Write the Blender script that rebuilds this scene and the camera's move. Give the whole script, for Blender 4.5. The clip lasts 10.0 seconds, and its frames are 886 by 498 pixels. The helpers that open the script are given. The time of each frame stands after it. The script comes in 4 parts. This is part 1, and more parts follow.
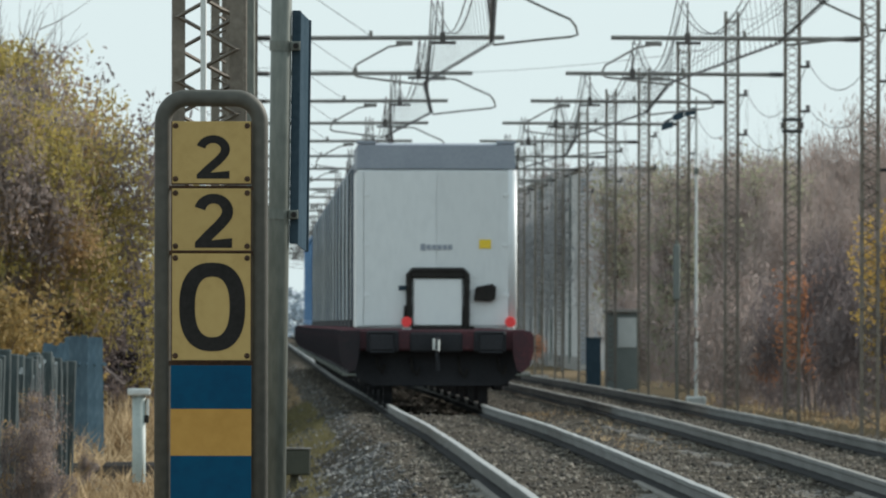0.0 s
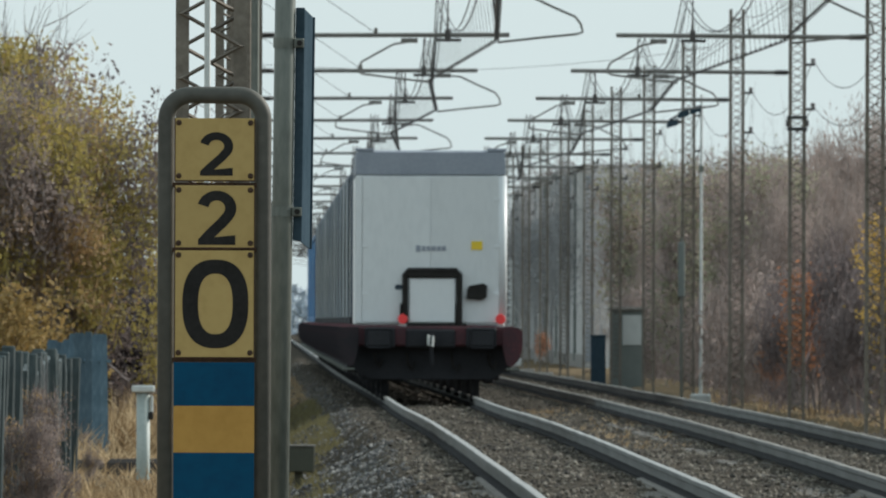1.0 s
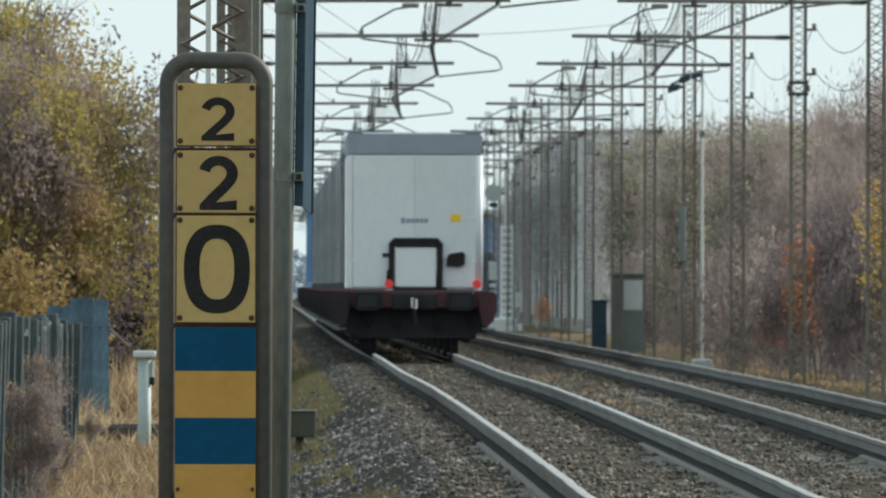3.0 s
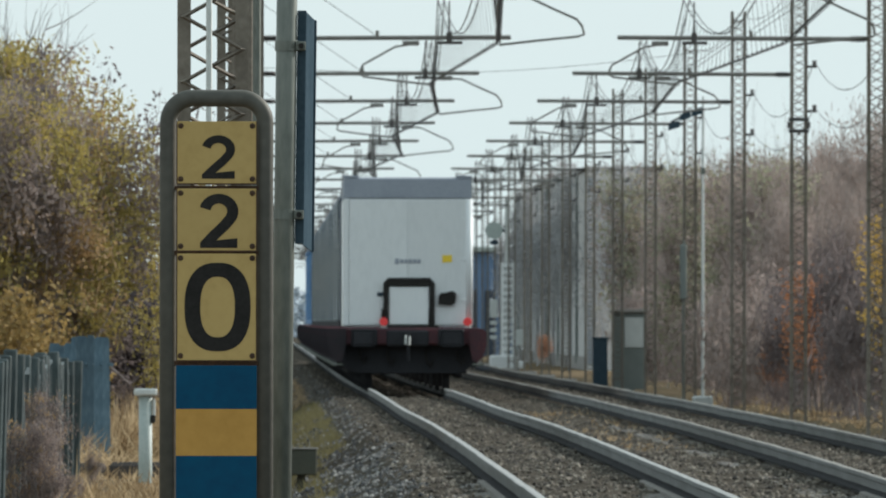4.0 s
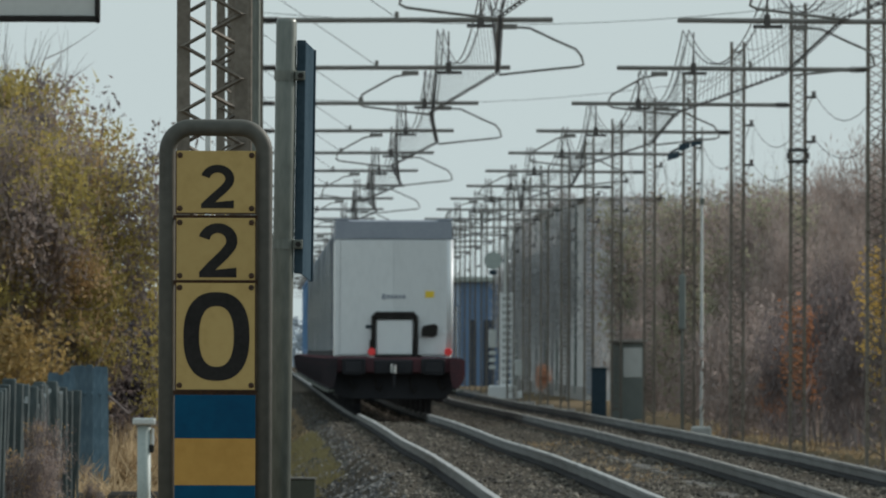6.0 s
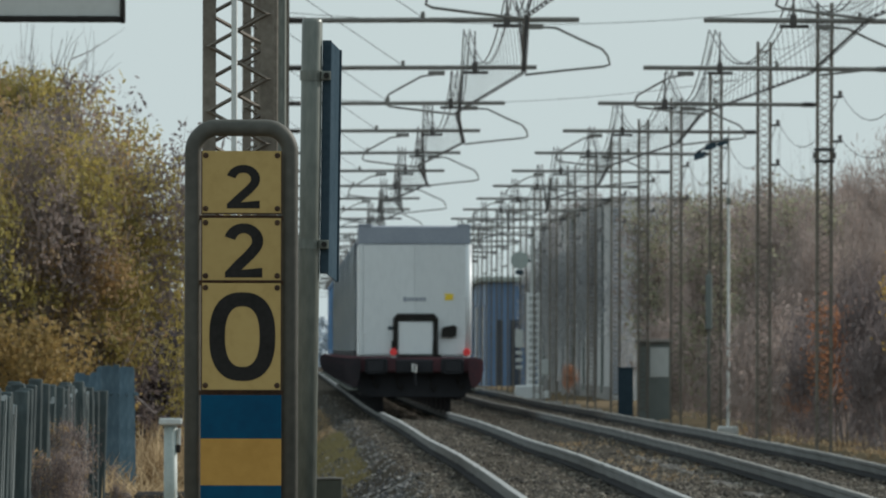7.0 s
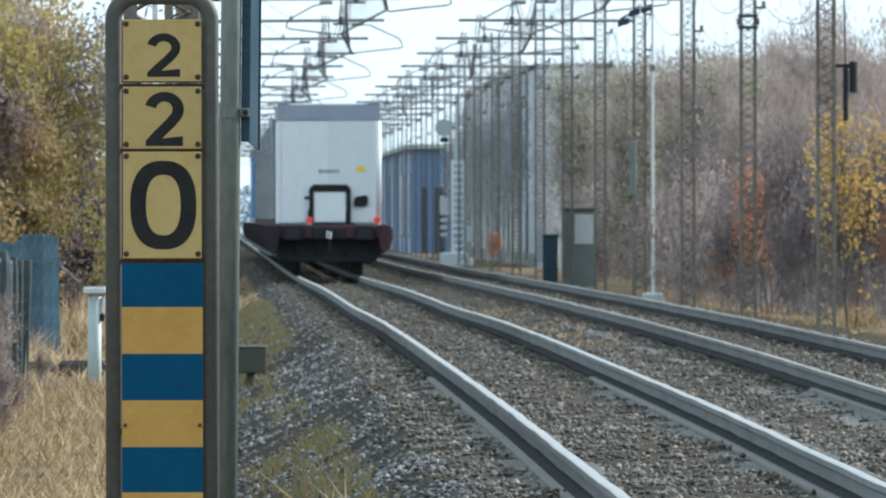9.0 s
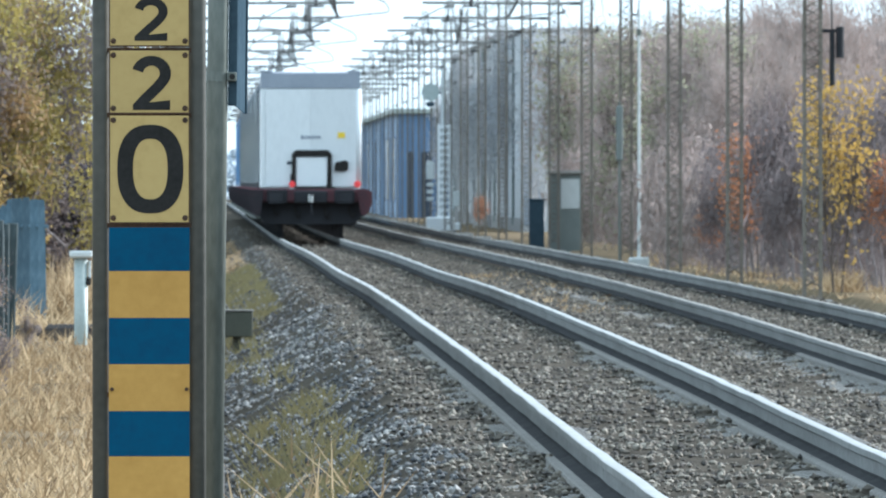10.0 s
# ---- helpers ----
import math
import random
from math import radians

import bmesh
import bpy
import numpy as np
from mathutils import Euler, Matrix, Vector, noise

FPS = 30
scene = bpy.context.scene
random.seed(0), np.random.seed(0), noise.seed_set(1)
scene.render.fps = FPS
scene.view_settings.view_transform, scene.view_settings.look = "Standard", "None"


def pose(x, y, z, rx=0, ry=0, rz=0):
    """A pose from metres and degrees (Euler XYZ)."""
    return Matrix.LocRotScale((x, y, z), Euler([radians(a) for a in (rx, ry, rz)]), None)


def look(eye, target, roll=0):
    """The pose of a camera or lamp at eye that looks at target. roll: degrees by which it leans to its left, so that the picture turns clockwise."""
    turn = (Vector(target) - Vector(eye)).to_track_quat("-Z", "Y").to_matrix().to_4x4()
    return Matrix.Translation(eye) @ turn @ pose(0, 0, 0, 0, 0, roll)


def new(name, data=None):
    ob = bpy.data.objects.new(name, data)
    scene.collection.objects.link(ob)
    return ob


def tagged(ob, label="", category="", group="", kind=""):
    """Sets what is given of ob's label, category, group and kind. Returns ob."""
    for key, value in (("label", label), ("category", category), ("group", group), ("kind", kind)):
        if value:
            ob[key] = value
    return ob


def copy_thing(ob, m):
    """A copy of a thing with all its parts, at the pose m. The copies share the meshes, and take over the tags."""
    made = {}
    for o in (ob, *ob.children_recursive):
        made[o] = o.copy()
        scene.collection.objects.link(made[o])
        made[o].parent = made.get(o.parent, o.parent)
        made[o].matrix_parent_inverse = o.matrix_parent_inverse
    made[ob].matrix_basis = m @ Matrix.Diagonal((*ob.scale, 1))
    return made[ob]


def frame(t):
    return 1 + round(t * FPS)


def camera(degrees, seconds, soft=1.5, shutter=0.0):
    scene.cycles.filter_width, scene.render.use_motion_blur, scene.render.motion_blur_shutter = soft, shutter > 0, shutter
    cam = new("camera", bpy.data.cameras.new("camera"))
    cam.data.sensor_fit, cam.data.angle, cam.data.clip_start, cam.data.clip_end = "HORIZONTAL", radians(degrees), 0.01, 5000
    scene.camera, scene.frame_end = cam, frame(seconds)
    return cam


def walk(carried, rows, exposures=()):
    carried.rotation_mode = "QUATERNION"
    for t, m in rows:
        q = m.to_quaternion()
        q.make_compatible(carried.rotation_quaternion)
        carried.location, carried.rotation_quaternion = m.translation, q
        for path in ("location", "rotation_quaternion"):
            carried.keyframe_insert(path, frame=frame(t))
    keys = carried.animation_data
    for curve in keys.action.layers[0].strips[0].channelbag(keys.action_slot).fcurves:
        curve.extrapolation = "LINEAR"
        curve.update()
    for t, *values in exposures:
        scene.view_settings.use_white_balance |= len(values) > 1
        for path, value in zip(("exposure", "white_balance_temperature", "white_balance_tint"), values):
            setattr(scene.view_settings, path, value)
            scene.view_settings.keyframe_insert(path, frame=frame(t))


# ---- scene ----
import functools

# ---- camera: long lens on the shoulder, a slow sway and a tilt down at the end ----
EYE = 1.45
PATH = [
    (0, -0.0204, 90.1637, -0.103, -0.4396), (0.5, -0.0189, 90.1576, -0.18, -0.4326), (1, -0.0131, 90.1575, -0.19, -0.4278),
    (1.5, -0.0129, 90.156, -0.24, -0.4271), (2, -0.0164, 90.113, -0.27, -0.4289), (2.5, -0.015, 90.0862, -0.21, -0.4283),
    (2.7, -0.015, 90.0768, -0.2, -0.4278), (3.8, -0.0142, 90.0925, -0.08, -0.4219), (4, -0.0142, 90.1636, -0.076, -0.4234), (4.5, -0.0177, 90.1929, -0.126, -0.4262), (5, -0.0193, 90.2337, -0.17, -0.4252),
    (5.2, -0.0193, 90.2325, -0.17, -0.4252), (6.3, -0.013, 90.2325, -0.2, -0.4160),
    (6.5, -0.0128, 90.2323, -0.206, -0.3988), (7, -0.0114, 90.2323, -0.139, -0.3645), (7.5, -0.0153, 90.1695, 0.041, -0.3648),
    (8, -0.0108, 90.1286, 0.147, -0.4366), (8.5, -0.0045, 90.035, 0.072, -0.4889), (9, 0.0031, 89.927, 0.087, -0.5371),
    (9.5, 0.0028, 89.8529, 0.032, -0.5573), (10, 0.0, 89.845, 0.0, -0.569)]
cam = camera(2.0418, 10.0, soft=1.9)
cam.data.dof.use_dof, cam.data.dof.focus_distance, cam.data.dof.aperture_fstop = True, 96.0, 80.0    # focused on the marker
walk(cam, [(t, pose(x, 0, EYE, rx, ry, rz)) for t, x, rx, ry, rz in PATH],
     exposures=[(0, 0.22, 6200, 10), (0.5, 0.07, 6200, 10), (1.5, 0.07, 6200, 10), (2.0, 0.22, 6200, 10), (2.5, 0.3, 6200, 10), (4.0, 0.2, 6200, 10), (4.5, -0.19, 6200, 10),
                (5.0, -0.22, 6200, 10), (6.5, -0.22, 6200, 10), (7.0, -0.17, 6200, 10), (7.5, -0.14, 6200, 10), (8.0, 0.18, 6100, 10), (8.5, 0.38, 6000, 10),
                (9.0, 0.74, 5650, 10), (9.5, 1.03, 5550, 10), (10.0, 1.12, 5480, 10)])

# ---- world and sun ----
SUN_EL, SUN_AZ = 27.0, 62.0          # degrees above the horizon, and from +Y towards +X
world = bpy.data.worlds.new("sky")
scene.world = world
world.use_nodes = True
wn = world.node_tree.nodes
sky = wn.new("ShaderNodeTexSky")
sky.sky_type, sky.sun_disc = "NISHITA", False
sky.sun_elevation, sky.sun_rotation = radians(SUN_EL), radians(SUN_AZ)
sky.air_density, sky.dust_density, sky.ozone_density = 1.0, 1.0, 1.0
veil = wn.new("ShaderNodeMixRGB")       # thin high cloud over the whole sky
veil.inputs["Fac"].default_value = 0.85
veil.inputs["Color2"].default_value = (6.75, 7.85, 7.8, 1)
wn["Background"].inputs["Strength"].default_value = 0.1
world.node_tree.links.new(sky.outputs[0], veil.inputs["Color1"])
world.node_tree.links.new(veil.outputs[0], wn["Background"].inputs["Color"])
sun = new("sun", bpy.data.lights.new("sun", "SUN"))
sun.data.energy, sun.data.angle, sun.data.color = 4.3, radians(2.0), (1.0, 0.93, 0.83)
sun.matrix_world = look((60 * math.sin(radians(SUN_AZ)), 60 * math.cos(radians(SUN_AZ)), 60 * math.tan(radians(SUN_EL))), (0, 0, 0))


# ---- materials ----
def material(name, colours, rough=0.7, metal=0.0, scale=8.0, fine=60.0, bump=0.3, spread=0.12, translucent=0.0, depth=0.01, stretch=(1, 1, 1), pieces=0.0):
    """A surface that varies at two scales between the given colours and from piece to piece."""
    m = bpy.data.materials.new(name)
    m.use_nodes = True
    n, link = m.node_tree.nodes, m.node_tree.links.new
    b = n["Principled BSDF"]
    co = n.new("ShaderNodeTexCoord")
    mp = n.new("ShaderNodeMapping")
    mp.inputs["Scale"].default_value = stretch
    link(co.outputs["Object"], mp.inputs["Vector"])
    big, small = n.new("ShaderNodeTexNoise"), n.new("ShaderNodeTexNoise")
    for tex, s, d in ((big, scale, 5), (small, fine, 4)):
        tex.inputs["Scale"].default_value, tex.inputs["Detail"].default_value = s, d
        link(mp.outputs[0], tex.inputs["Vector"])
    ramp = n.new("ShaderNodeValToRGB")
    ramp.color_ramp.elements[0].position, ramp.color_ramp.elements[1].position = 0.3, 0.7
    while len(ramp.color_ramp.elements) < len(colours):
        ramp.color_ramp.elements.new(0.3 + 0.4 * (len(ramp.color_ramp.elements) - 1) / (len(colours) - 1))
    for i, c in enumerate(colours):
        ramp.color_ramp.elements[i].position = 0.3 + 0.4 * i / max(1, len(colours) - 1)
        ramp.color_ramp.elements[i].color = (*c, 1)
    mix = n.new("ShaderNodeMath")
    mix.operation = "MULTIPLY_ADD"
    link(small.outputs["Fac"], mix.inputs[0])
    mix.inputs[1].default_value = 0.5
    half = n.new("ShaderNodeMath")
    half.operation = "MULTIPLY"
    link(big.outputs["Fac"], half.inputs[0])
    half.inputs[1].default_value = 0.5
    link(half.outputs[0], mix.inputs[2])
    geo, info = n.new("ShaderNodeNewGeometry"), n.new("ShaderNodeObjectInfo")
    tone = n.new("ShaderNodeMapRange")      # piece by piece over the whole ramp
    tone.inputs["To Min"].default_value, tone.inputs["To Max"].default_value = -pieces, pieces
    link(geo.outputs["Random Per Island"], tone.inputs["Value"])
    both = n.new("ShaderNodeMath")
    link(tone.outputs[0], both.inputs[0])
    link(mix.outputs[0], both.inputs[1])
    link(both.outputs[0], ramp.inputs[0])
    add = n.new("ShaderNodeMath")
    link(geo.outputs["Random Per Island"], add.inputs[0])
    link(info.outputs["Random"], add.inputs[1])
    val = n.new("ShaderNodeMapRange")
    val.inputs["From Max"].default_value = 2.0
    val.inputs["To Min"].default_value, val.inputs["To Max"].default_value = 1 - spread, 1 + spread
    link(add.outputs[0], val.inputs["Value"])
    hsv = n.new("ShaderNodeHueSaturation")
    link(val.outputs[0], hsv.inputs["Value"])
    link(ramp.outputs[0], hsv.inputs["Color"])
    link(hsv.outputs[0], b.inputs["Base Color"])
    b.inputs["Roughness"].default_value, b.inputs["Metallic"].default_value = rough, metal
    if bump:
        bp = n.new("ShaderNodeBump")
        bp.inputs["Strength"].default_value, bp.inputs["Distance"].default_value = bump, depth
        link(small.outputs["Fac"], bp.inputs["Height"])
        link(bp.outputs[0], b.inputs["Normal"])
    if translucent:
        tr, ms = n.new("ShaderNodeBsdfTranslucent"), n.new("ShaderNodeMixShader")
        link(hsv.outputs[0], tr.inputs["Color"])
        ms.inputs[0].default_value = translucent
        link(b.outputs[0], ms.inputs[1])
        link(tr.outputs[0], ms.inputs[2])
        link(ms.outputs[0], n["Material Output"].inputs["Surface"])
    return m


def glow(name, colour, strength):
    m = material(name, [colour, colour], 0.3, bump=0)
    b = m.node_tree.nodes["Principled BSDF"]
    b.inputs["Emission Color"].default_value = (*colour, 1)
    b.inputs["Emission Strength"].default_value = strength
    return m


EARTH = material("dry_earth", [(0.08, 0.062, 0.04), (0.15, 0.115, 0.075), (0.24, 0.185, 0.12)], 0.95, scale=0.6, fine=9, bump=0.6, depth=0.05)
BALLAST = material("ballast_bed", [(0.042, 0.038, 0.033), (0.075, 0.067, 0.056), (0.115, 0.100, 0.080)], 0.92, scale=0.8, fine=14, bump=1.0, depth=0.05)
STONE_GREY = material("clean_grey_stone", [(0.045, 0.05, 0.057), (0.10, 0.102, 0.105), (0.17, 0.168, 0.162), (0.32, 0.31, 0.29)], 0.85, scale=0.5, fine=2.0, bump=0.0, spread=0.35, pieces=0.17)
STONE = material("ballast_stone", [(0.040, 0.035, 0.030), (0.082, 0.070, 0.056), (0.13, 0.112, 0.087), (0.25, 0.222, 0.18)], 0.85, scale=0.5, fine=2.0, bump=0.0, spread=0.3, pieces=0.17)
RAIL = material("rail_side", [(0.12, 0.12, 0.115), (0.195, 0.197, 0.19), (0.26, 0.263, 0.255)], 0.65, 0.05, scale=1.2, fine=20, bump=0.2, stretch=(1, 0.2, 1))
# one dark colour for the foot's rust and the shade beside it
RAIL_FOOT = material("rail_foot_rust_shade", [(0.04, 0.041, 0.043), (0.075, 0.073, 0.072)], 0.85, 0.1, scale=1.2, fine=20, bump=0.2)
RAIL_TOP = material("rail_head", [(0.30, 0.285, 0.26), (0.42, 0.405, 0.38)], 0.45, 0.7, scale=0.5, fine=8, bump=0.05, stretch=(1, 0.1, 1))
RAIL_DULL = material("rail_head_worn", [(0.15, 0.135, 0.115), (0.26, 0.24, 0.21)], 0.6, 0.2, scale=0.5, fine=8, bump=0.05, stretch=(1, 0.1, 1))
CONCRETE = material("concrete", [(0.17, 0.16, 0.145), (0.25, 0.235, 0.215), (0.32, 0.305, 0.28)], 0.9, scale=3, fine=40)
GALV = material("galvanised_steel", [(0.085, 0.095, 0.083), (0.13, 0.142, 0.125), (0.18, 0.192, 0.168)], 0.38, 0.3, scale=5, fine=45, bump=0.15, stretch=(1, 1, 0.3))
MASTPAINT = material("mast_brown_grey_paint", [(0.095, 0.078, 0.06), (0.16, 0.138, 0.11), (0.23, 0.203, 0.165)], 0.7, 0.1, scale=3, fine=30, bump=0.2)
GREYTUBE = material("grey_tube", [(0.068, 0.067, 0.058), (0.11, 0.107, 0.092)], 0.6, 0.15, scale=4, fine=30, bump=0.1)
# arm steel lightened to stand for the sky's glare around it
ARMTUBE = material("glare_lightened_tube", [(0.15, 0.147, 0.135), (0.225, 0.218, 0.20)], 0.65, 0.1, scale=4, fine=30, bump=0.1)
WIRE = material("dark_wire", [(0.05, 0.05, 0.05), (0.09, 0.085, 0.08)], 0.6, 0.4, bump=0)
GLASSY = material("insulator", [(0.05, 0.047, 0.045), (0.085, 0.078, 0.073)], 0.45, bump=0)
CREAM = material("cream_enamel", [(0.40, 0.278, 0.10), (0.455, 0.322, 0.122), (0.475, 0.342, 0.132)], 0.5, scale=6, fine=35, bump=0.05)
OCHRE = material("ochre_yellow_enamel", [(0.43, 0.235, 0.052), (0.53, 0.30, 0.074)], 0.55, scale=6, fine=35, bump=0.05)
BLUE = material("blue_enamel", [(0.0, 0.046, 0.104), (0.0, 0.070, 0.144)], 0.7, scale=6, fine=35, bump=0.05)
BLACK = material("black_paint", [(0.012, 0.011, 0.010), (0.03, 0.028, 0.026)], 0.5, bump=0.05)
RUST = material("rust", [(0.03, 0.018, 0.012), (0.085, 0.045, 0.024)], 0.9, scale=30, fine=90)
PLATE = material("blue_grey_sign_back", [(0.03, 0.05, 0.065), (0.055, 0.08, 0.10)], 0.85, 0.0, scale=5, fine=40, bump=0.1)
WHITE = material("white_trailer_panel", [(0.64, 0.67, 0.68), (0.69, 0.72, 0.73), (0.71, 0.74, 0.745)], 0.42, scale=0.9, fine=12, bump=0.04, stretch=(1, 1, 0.4))
GREYBAND = material("grey_roof_tarp", [(0.22, 0.25, 0.30), (0.30, 0.33, 0.38)], 0.6, scale=2, fine=20, bump=0.1)
# grey darkened bluish: shade of the side turned from the sun
SWAPGREY_SHADED = material("shaded_grey_swap_body", [(0.15, 0.19, 0.235), (0.21, 0.255, 0.295)], 0.6, scale=1, fine=12, bump=0.1, spread=0.35)
SWAPDARK = material("dark_blue_grey_curtain", [(0.05, 0.07, 0.10), (0.085, 0.11, 0.14)], 0.6, scale=1, fine=12, bump=0.1)
# pale body colour, lowered for that same sunless side
SWAPLIGHT_SHADED = material("shaded_pale_swap_body", [(0.30, 0.345, 0.38), (0.38, 0.42, 0.45)], 0.55, scale=1, fine=12, bump=0.1)
CONTBLUE = material("blue_container", [(0.03, 0.13, 0.30), (0.05, 0.20, 0.42)], 0.5, scale=1, fine=12, bump=0.1)
WAGONRED = material("dusty_red_oxide", [(0.035, 0.017, 0.024), (0.06, 0.018, 0.024), (0.125, 0.027, 0.033)], 0.75, scale=2, fine=25)
# darker, bluer copy of the wagon red: side shade put into the colour
SILL = material("shaded_red_brown_sill", [(0.010, 0.010, 0.014), (0.018, 0.013, 0.017), (0.036, 0.015, 0.02)], 0.8, scale=2, fine=25)
GRIME = material("brake_dust_black", [(0.009, 0.010, 0.013), (0.024, 0.025, 0.03)], 0.85, scale=2, fine=25)
YELLOW = material("yellow_sticker", [(0.75, 0.52, 0.02), (0.8, 0.58, 0.04)], 0.5, bump=0)
REDLAMP = glow("tail_lamp_red", (0.55, 0.035, 0.035), 0.22)
FENCE = material("fence_blue_grey", [(0.045, 0.08, 0.11), (0.085, 0.14, 0.18), (0.15, 0.215, 0.255)], 0.75, scale=3, fine=30, spread=0.35, stretch=(1, 1, 0.3))
FENCE_DARK = material("fence_dark_teal", [(0.03, 0.042, 0.043), (0.062, 0.082, 0.084), (0.10, 0.115, 0.108)], 0.8, scale=3, fine=30, spread=0.4, stretch=(1, 1, 0.3))
WOODDARK = material("dark_wet_timber", [(0.035, 0.03, 0.028), (0.08, 0.065, 0.055)], 0.85, scale=4, fine=40)
OLIVE = material("olive_box_paint", [(0.04, 0.043, 0.03), (0.07, 0.073, 0.05)], 0.65, scale=4, fine=40, bump=0.1)
PALE = material("pale_pvc", [(0.48, 0.50, 0.48), (0.62, 0.64, 0.62)], 0.5, scale=5, fine=40, bump=0.1)
PALEGREEN = material("pale_green_grey_paint", [(0.32, 0.37, 0.35), (0.44, 0.49, 0.46)], 0.6, scale=5, fine=40, bump=0.1)
WHITEPAINT = material("white_paint", [(0.72, 0.74, 0.74), (0.82, 0.83, 0.82)], 0.5, scale=3, fine=30, bump=0.1)
SIGNFACE = material("light_grey_sign_face", [(0.5, 0.51, 0.49), (0.58, 0.59, 0.57)], 0.4, bump=0)
BARK = material("bark", [(0.06, 0.045, 0.035), (0.13, 0.105, 0.085)], 0.95, scale=6, fine=40)
# twigs of the wood go paler with distance: haze put into the colour
TWIG_HAZED = material("twig_hazed_brown", [(0.24, 0.195, 0.172), (0.40, 0.33, 0.295)], 0.95, scale=1, fine=6, bump=0, spread=0.15)
TWIG_HAZE_PALE = material("haze_pale_bark", [(0.34, 0.33, 0.325), (0.48, 0.47, 0.455)], 0.95, scale=1, fine=6, bump=0, spread=0.2)
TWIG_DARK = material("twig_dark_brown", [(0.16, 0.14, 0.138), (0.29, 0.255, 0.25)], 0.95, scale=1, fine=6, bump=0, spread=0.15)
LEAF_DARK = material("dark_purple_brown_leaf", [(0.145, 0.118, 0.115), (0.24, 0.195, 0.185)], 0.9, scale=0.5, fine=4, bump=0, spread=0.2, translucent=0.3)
# dark purple leaf colour stands for the shade under the bushes
LEAF_SHADE = material("shade_dark_leaf", [(0.05, 0.04, 0.045), (0.095, 0.075, 0.078)], 0.8, scale=0.6, fine=5, bump=0, spread=0.3)
LEAF_GOLD = material("golden_dry_leaf", [(0.28, 0.19, 0.065), (0.46, 0.33, 0.13)], 0.85, scale=0.8, fine=5, bump=0, spread=0.35, translucent=0.35)
# pale grey stands for the haze over the farthest leaves
LEAF_HAZE_PALE = material("haze_pale_leaf", [(0.36, 0.365, 0.38), (0.50, 0.50, 0.505)], 0.9, scale=0.5, fine=4, bump=0, spread=0.16, translucent=0.3)
# blue-grey here is horizon haze put into the leaf colour
LEAF_FAR = material("haze_blue_leaf", [(0.30, 0.36, 0.42), (0.42, 0.48, 0.54)], 0.95, scale=0.05, fine=0.4, bump=0, spread=0.1)
LEAF_OLIVE = material("olive_leaf", [(0.22, 0.19, 0.07), (0.37, 0.305, 0.095), (0.52, 0.41, 0.125)], 0.7, scale=0.9, fine=5, bump=0, spread=0.28, translucent=0.45)
LEAF_TAN = material("dry_tan_leaf", [(0.21, 0.15, 0.085), (0.36, 0.25, 0.13), (0.50, 0.34, 0.16)], 0.8, scale=0.9, fine=5, bump=0, spread=0.28, translucent=0.4)
# dead brown leaf, lightened for the haze over the far wood
LEAF_BROWN = material("brown_leaf_haze_lifted", [(0.24, 0.192, 0.172), (0.36, 0.292, 0.262), (0.45, 0.37, 0.335)], 0.9, scale=0.5, fine=4, bump=0, spread=0.16, translucent=0.3)
LEAF_ORANGE = material("orange_leaf", [(0.31, 0.14, 0.075), (0.44, 0.21, 0.105)], 0.8, scale=0.9, fine=5, bump=0, spread=0.3, translucent=0.5)
LEAF_YELLOW = material("yellow_leaf", [(0.34, 0.22, 0.06), (0.50, 0.34, 0.09)], 0.8, scale=0.9, fine=5, bump=0, spread=0.4, translucent=0.4)
LEAF_GREEN = material("grey_green_leaf", [(0.28, 0.28, 0.19), (0.42, 0.405, 0.285)], 0.8, scale=0.6, fine=5, bump=0, spread=0.25, translucent=0.45)
GRASS = material("straw_grass", [(0.26, 0.165, 0.085), (0.46, 0.325, 0.18), (0.70, 0.54, 0.34)], 0.9, scale=0.7, fine=6, bump=0, spread=0.5, pieces=0.14, translucent=0.3)
GRASS_GREEN = material("dull_green_grass", [(0.145, 0.13, 0.062), (0.26, 0.225, 0.11)], 0.9, scale=0.7, fine=6, bump=0, spread=0.4, translucent=0.3)
# plaster lightened for the haze in front of the far works
PLASTER = material("hazed_grey_plaster", [(0.37, 0.365, 0.36), (0.50, 0.485, 0.465), (0.57, 0.55, 0.525)], 0.9, scale=0.3, fine=4, stretch=(1, 1, 0.3))
# hall colours: distance haze put in as blue, darker for the shaded gable
WALL_HAZE_BLUE = material("haze_blue_wall", [(0.24, 0.33, 0.46), (0.33, 0.42, 0.55)], 0.8, scale=0.3, fine=4, bump=0.1)
HAZE_BLUE_DARK = material("haze_dark_blue", [(0.09, 0.16, 0.28), (0.15, 0.235, 0.37)], 0.6, scale=0.3, fine=4, bump=0.1, stretch=(1, 1, 0.2))
# darker grey paints the shade between the works' bays
WALL_SHADED = material("shaded_grey_wall", [(0.22, 0.245, 0.275), (0.32, 0.34, 0.365)], 0.65, scale=0.3, fine=4, bump=0.1, stretch=(1, 1, 0.2))
DARKGLASS = material("dark_window", [(0.03, 0.04, 0.06), (0.05, 0.065, 0.09)], 0.2, bump=0)
CABINET = material("cabinet_grey_green", [(0.13, 0.15, 0.14), (0.19, 0.21, 0.195)], 0.7, scale=3, fine=30, bump=0.1)

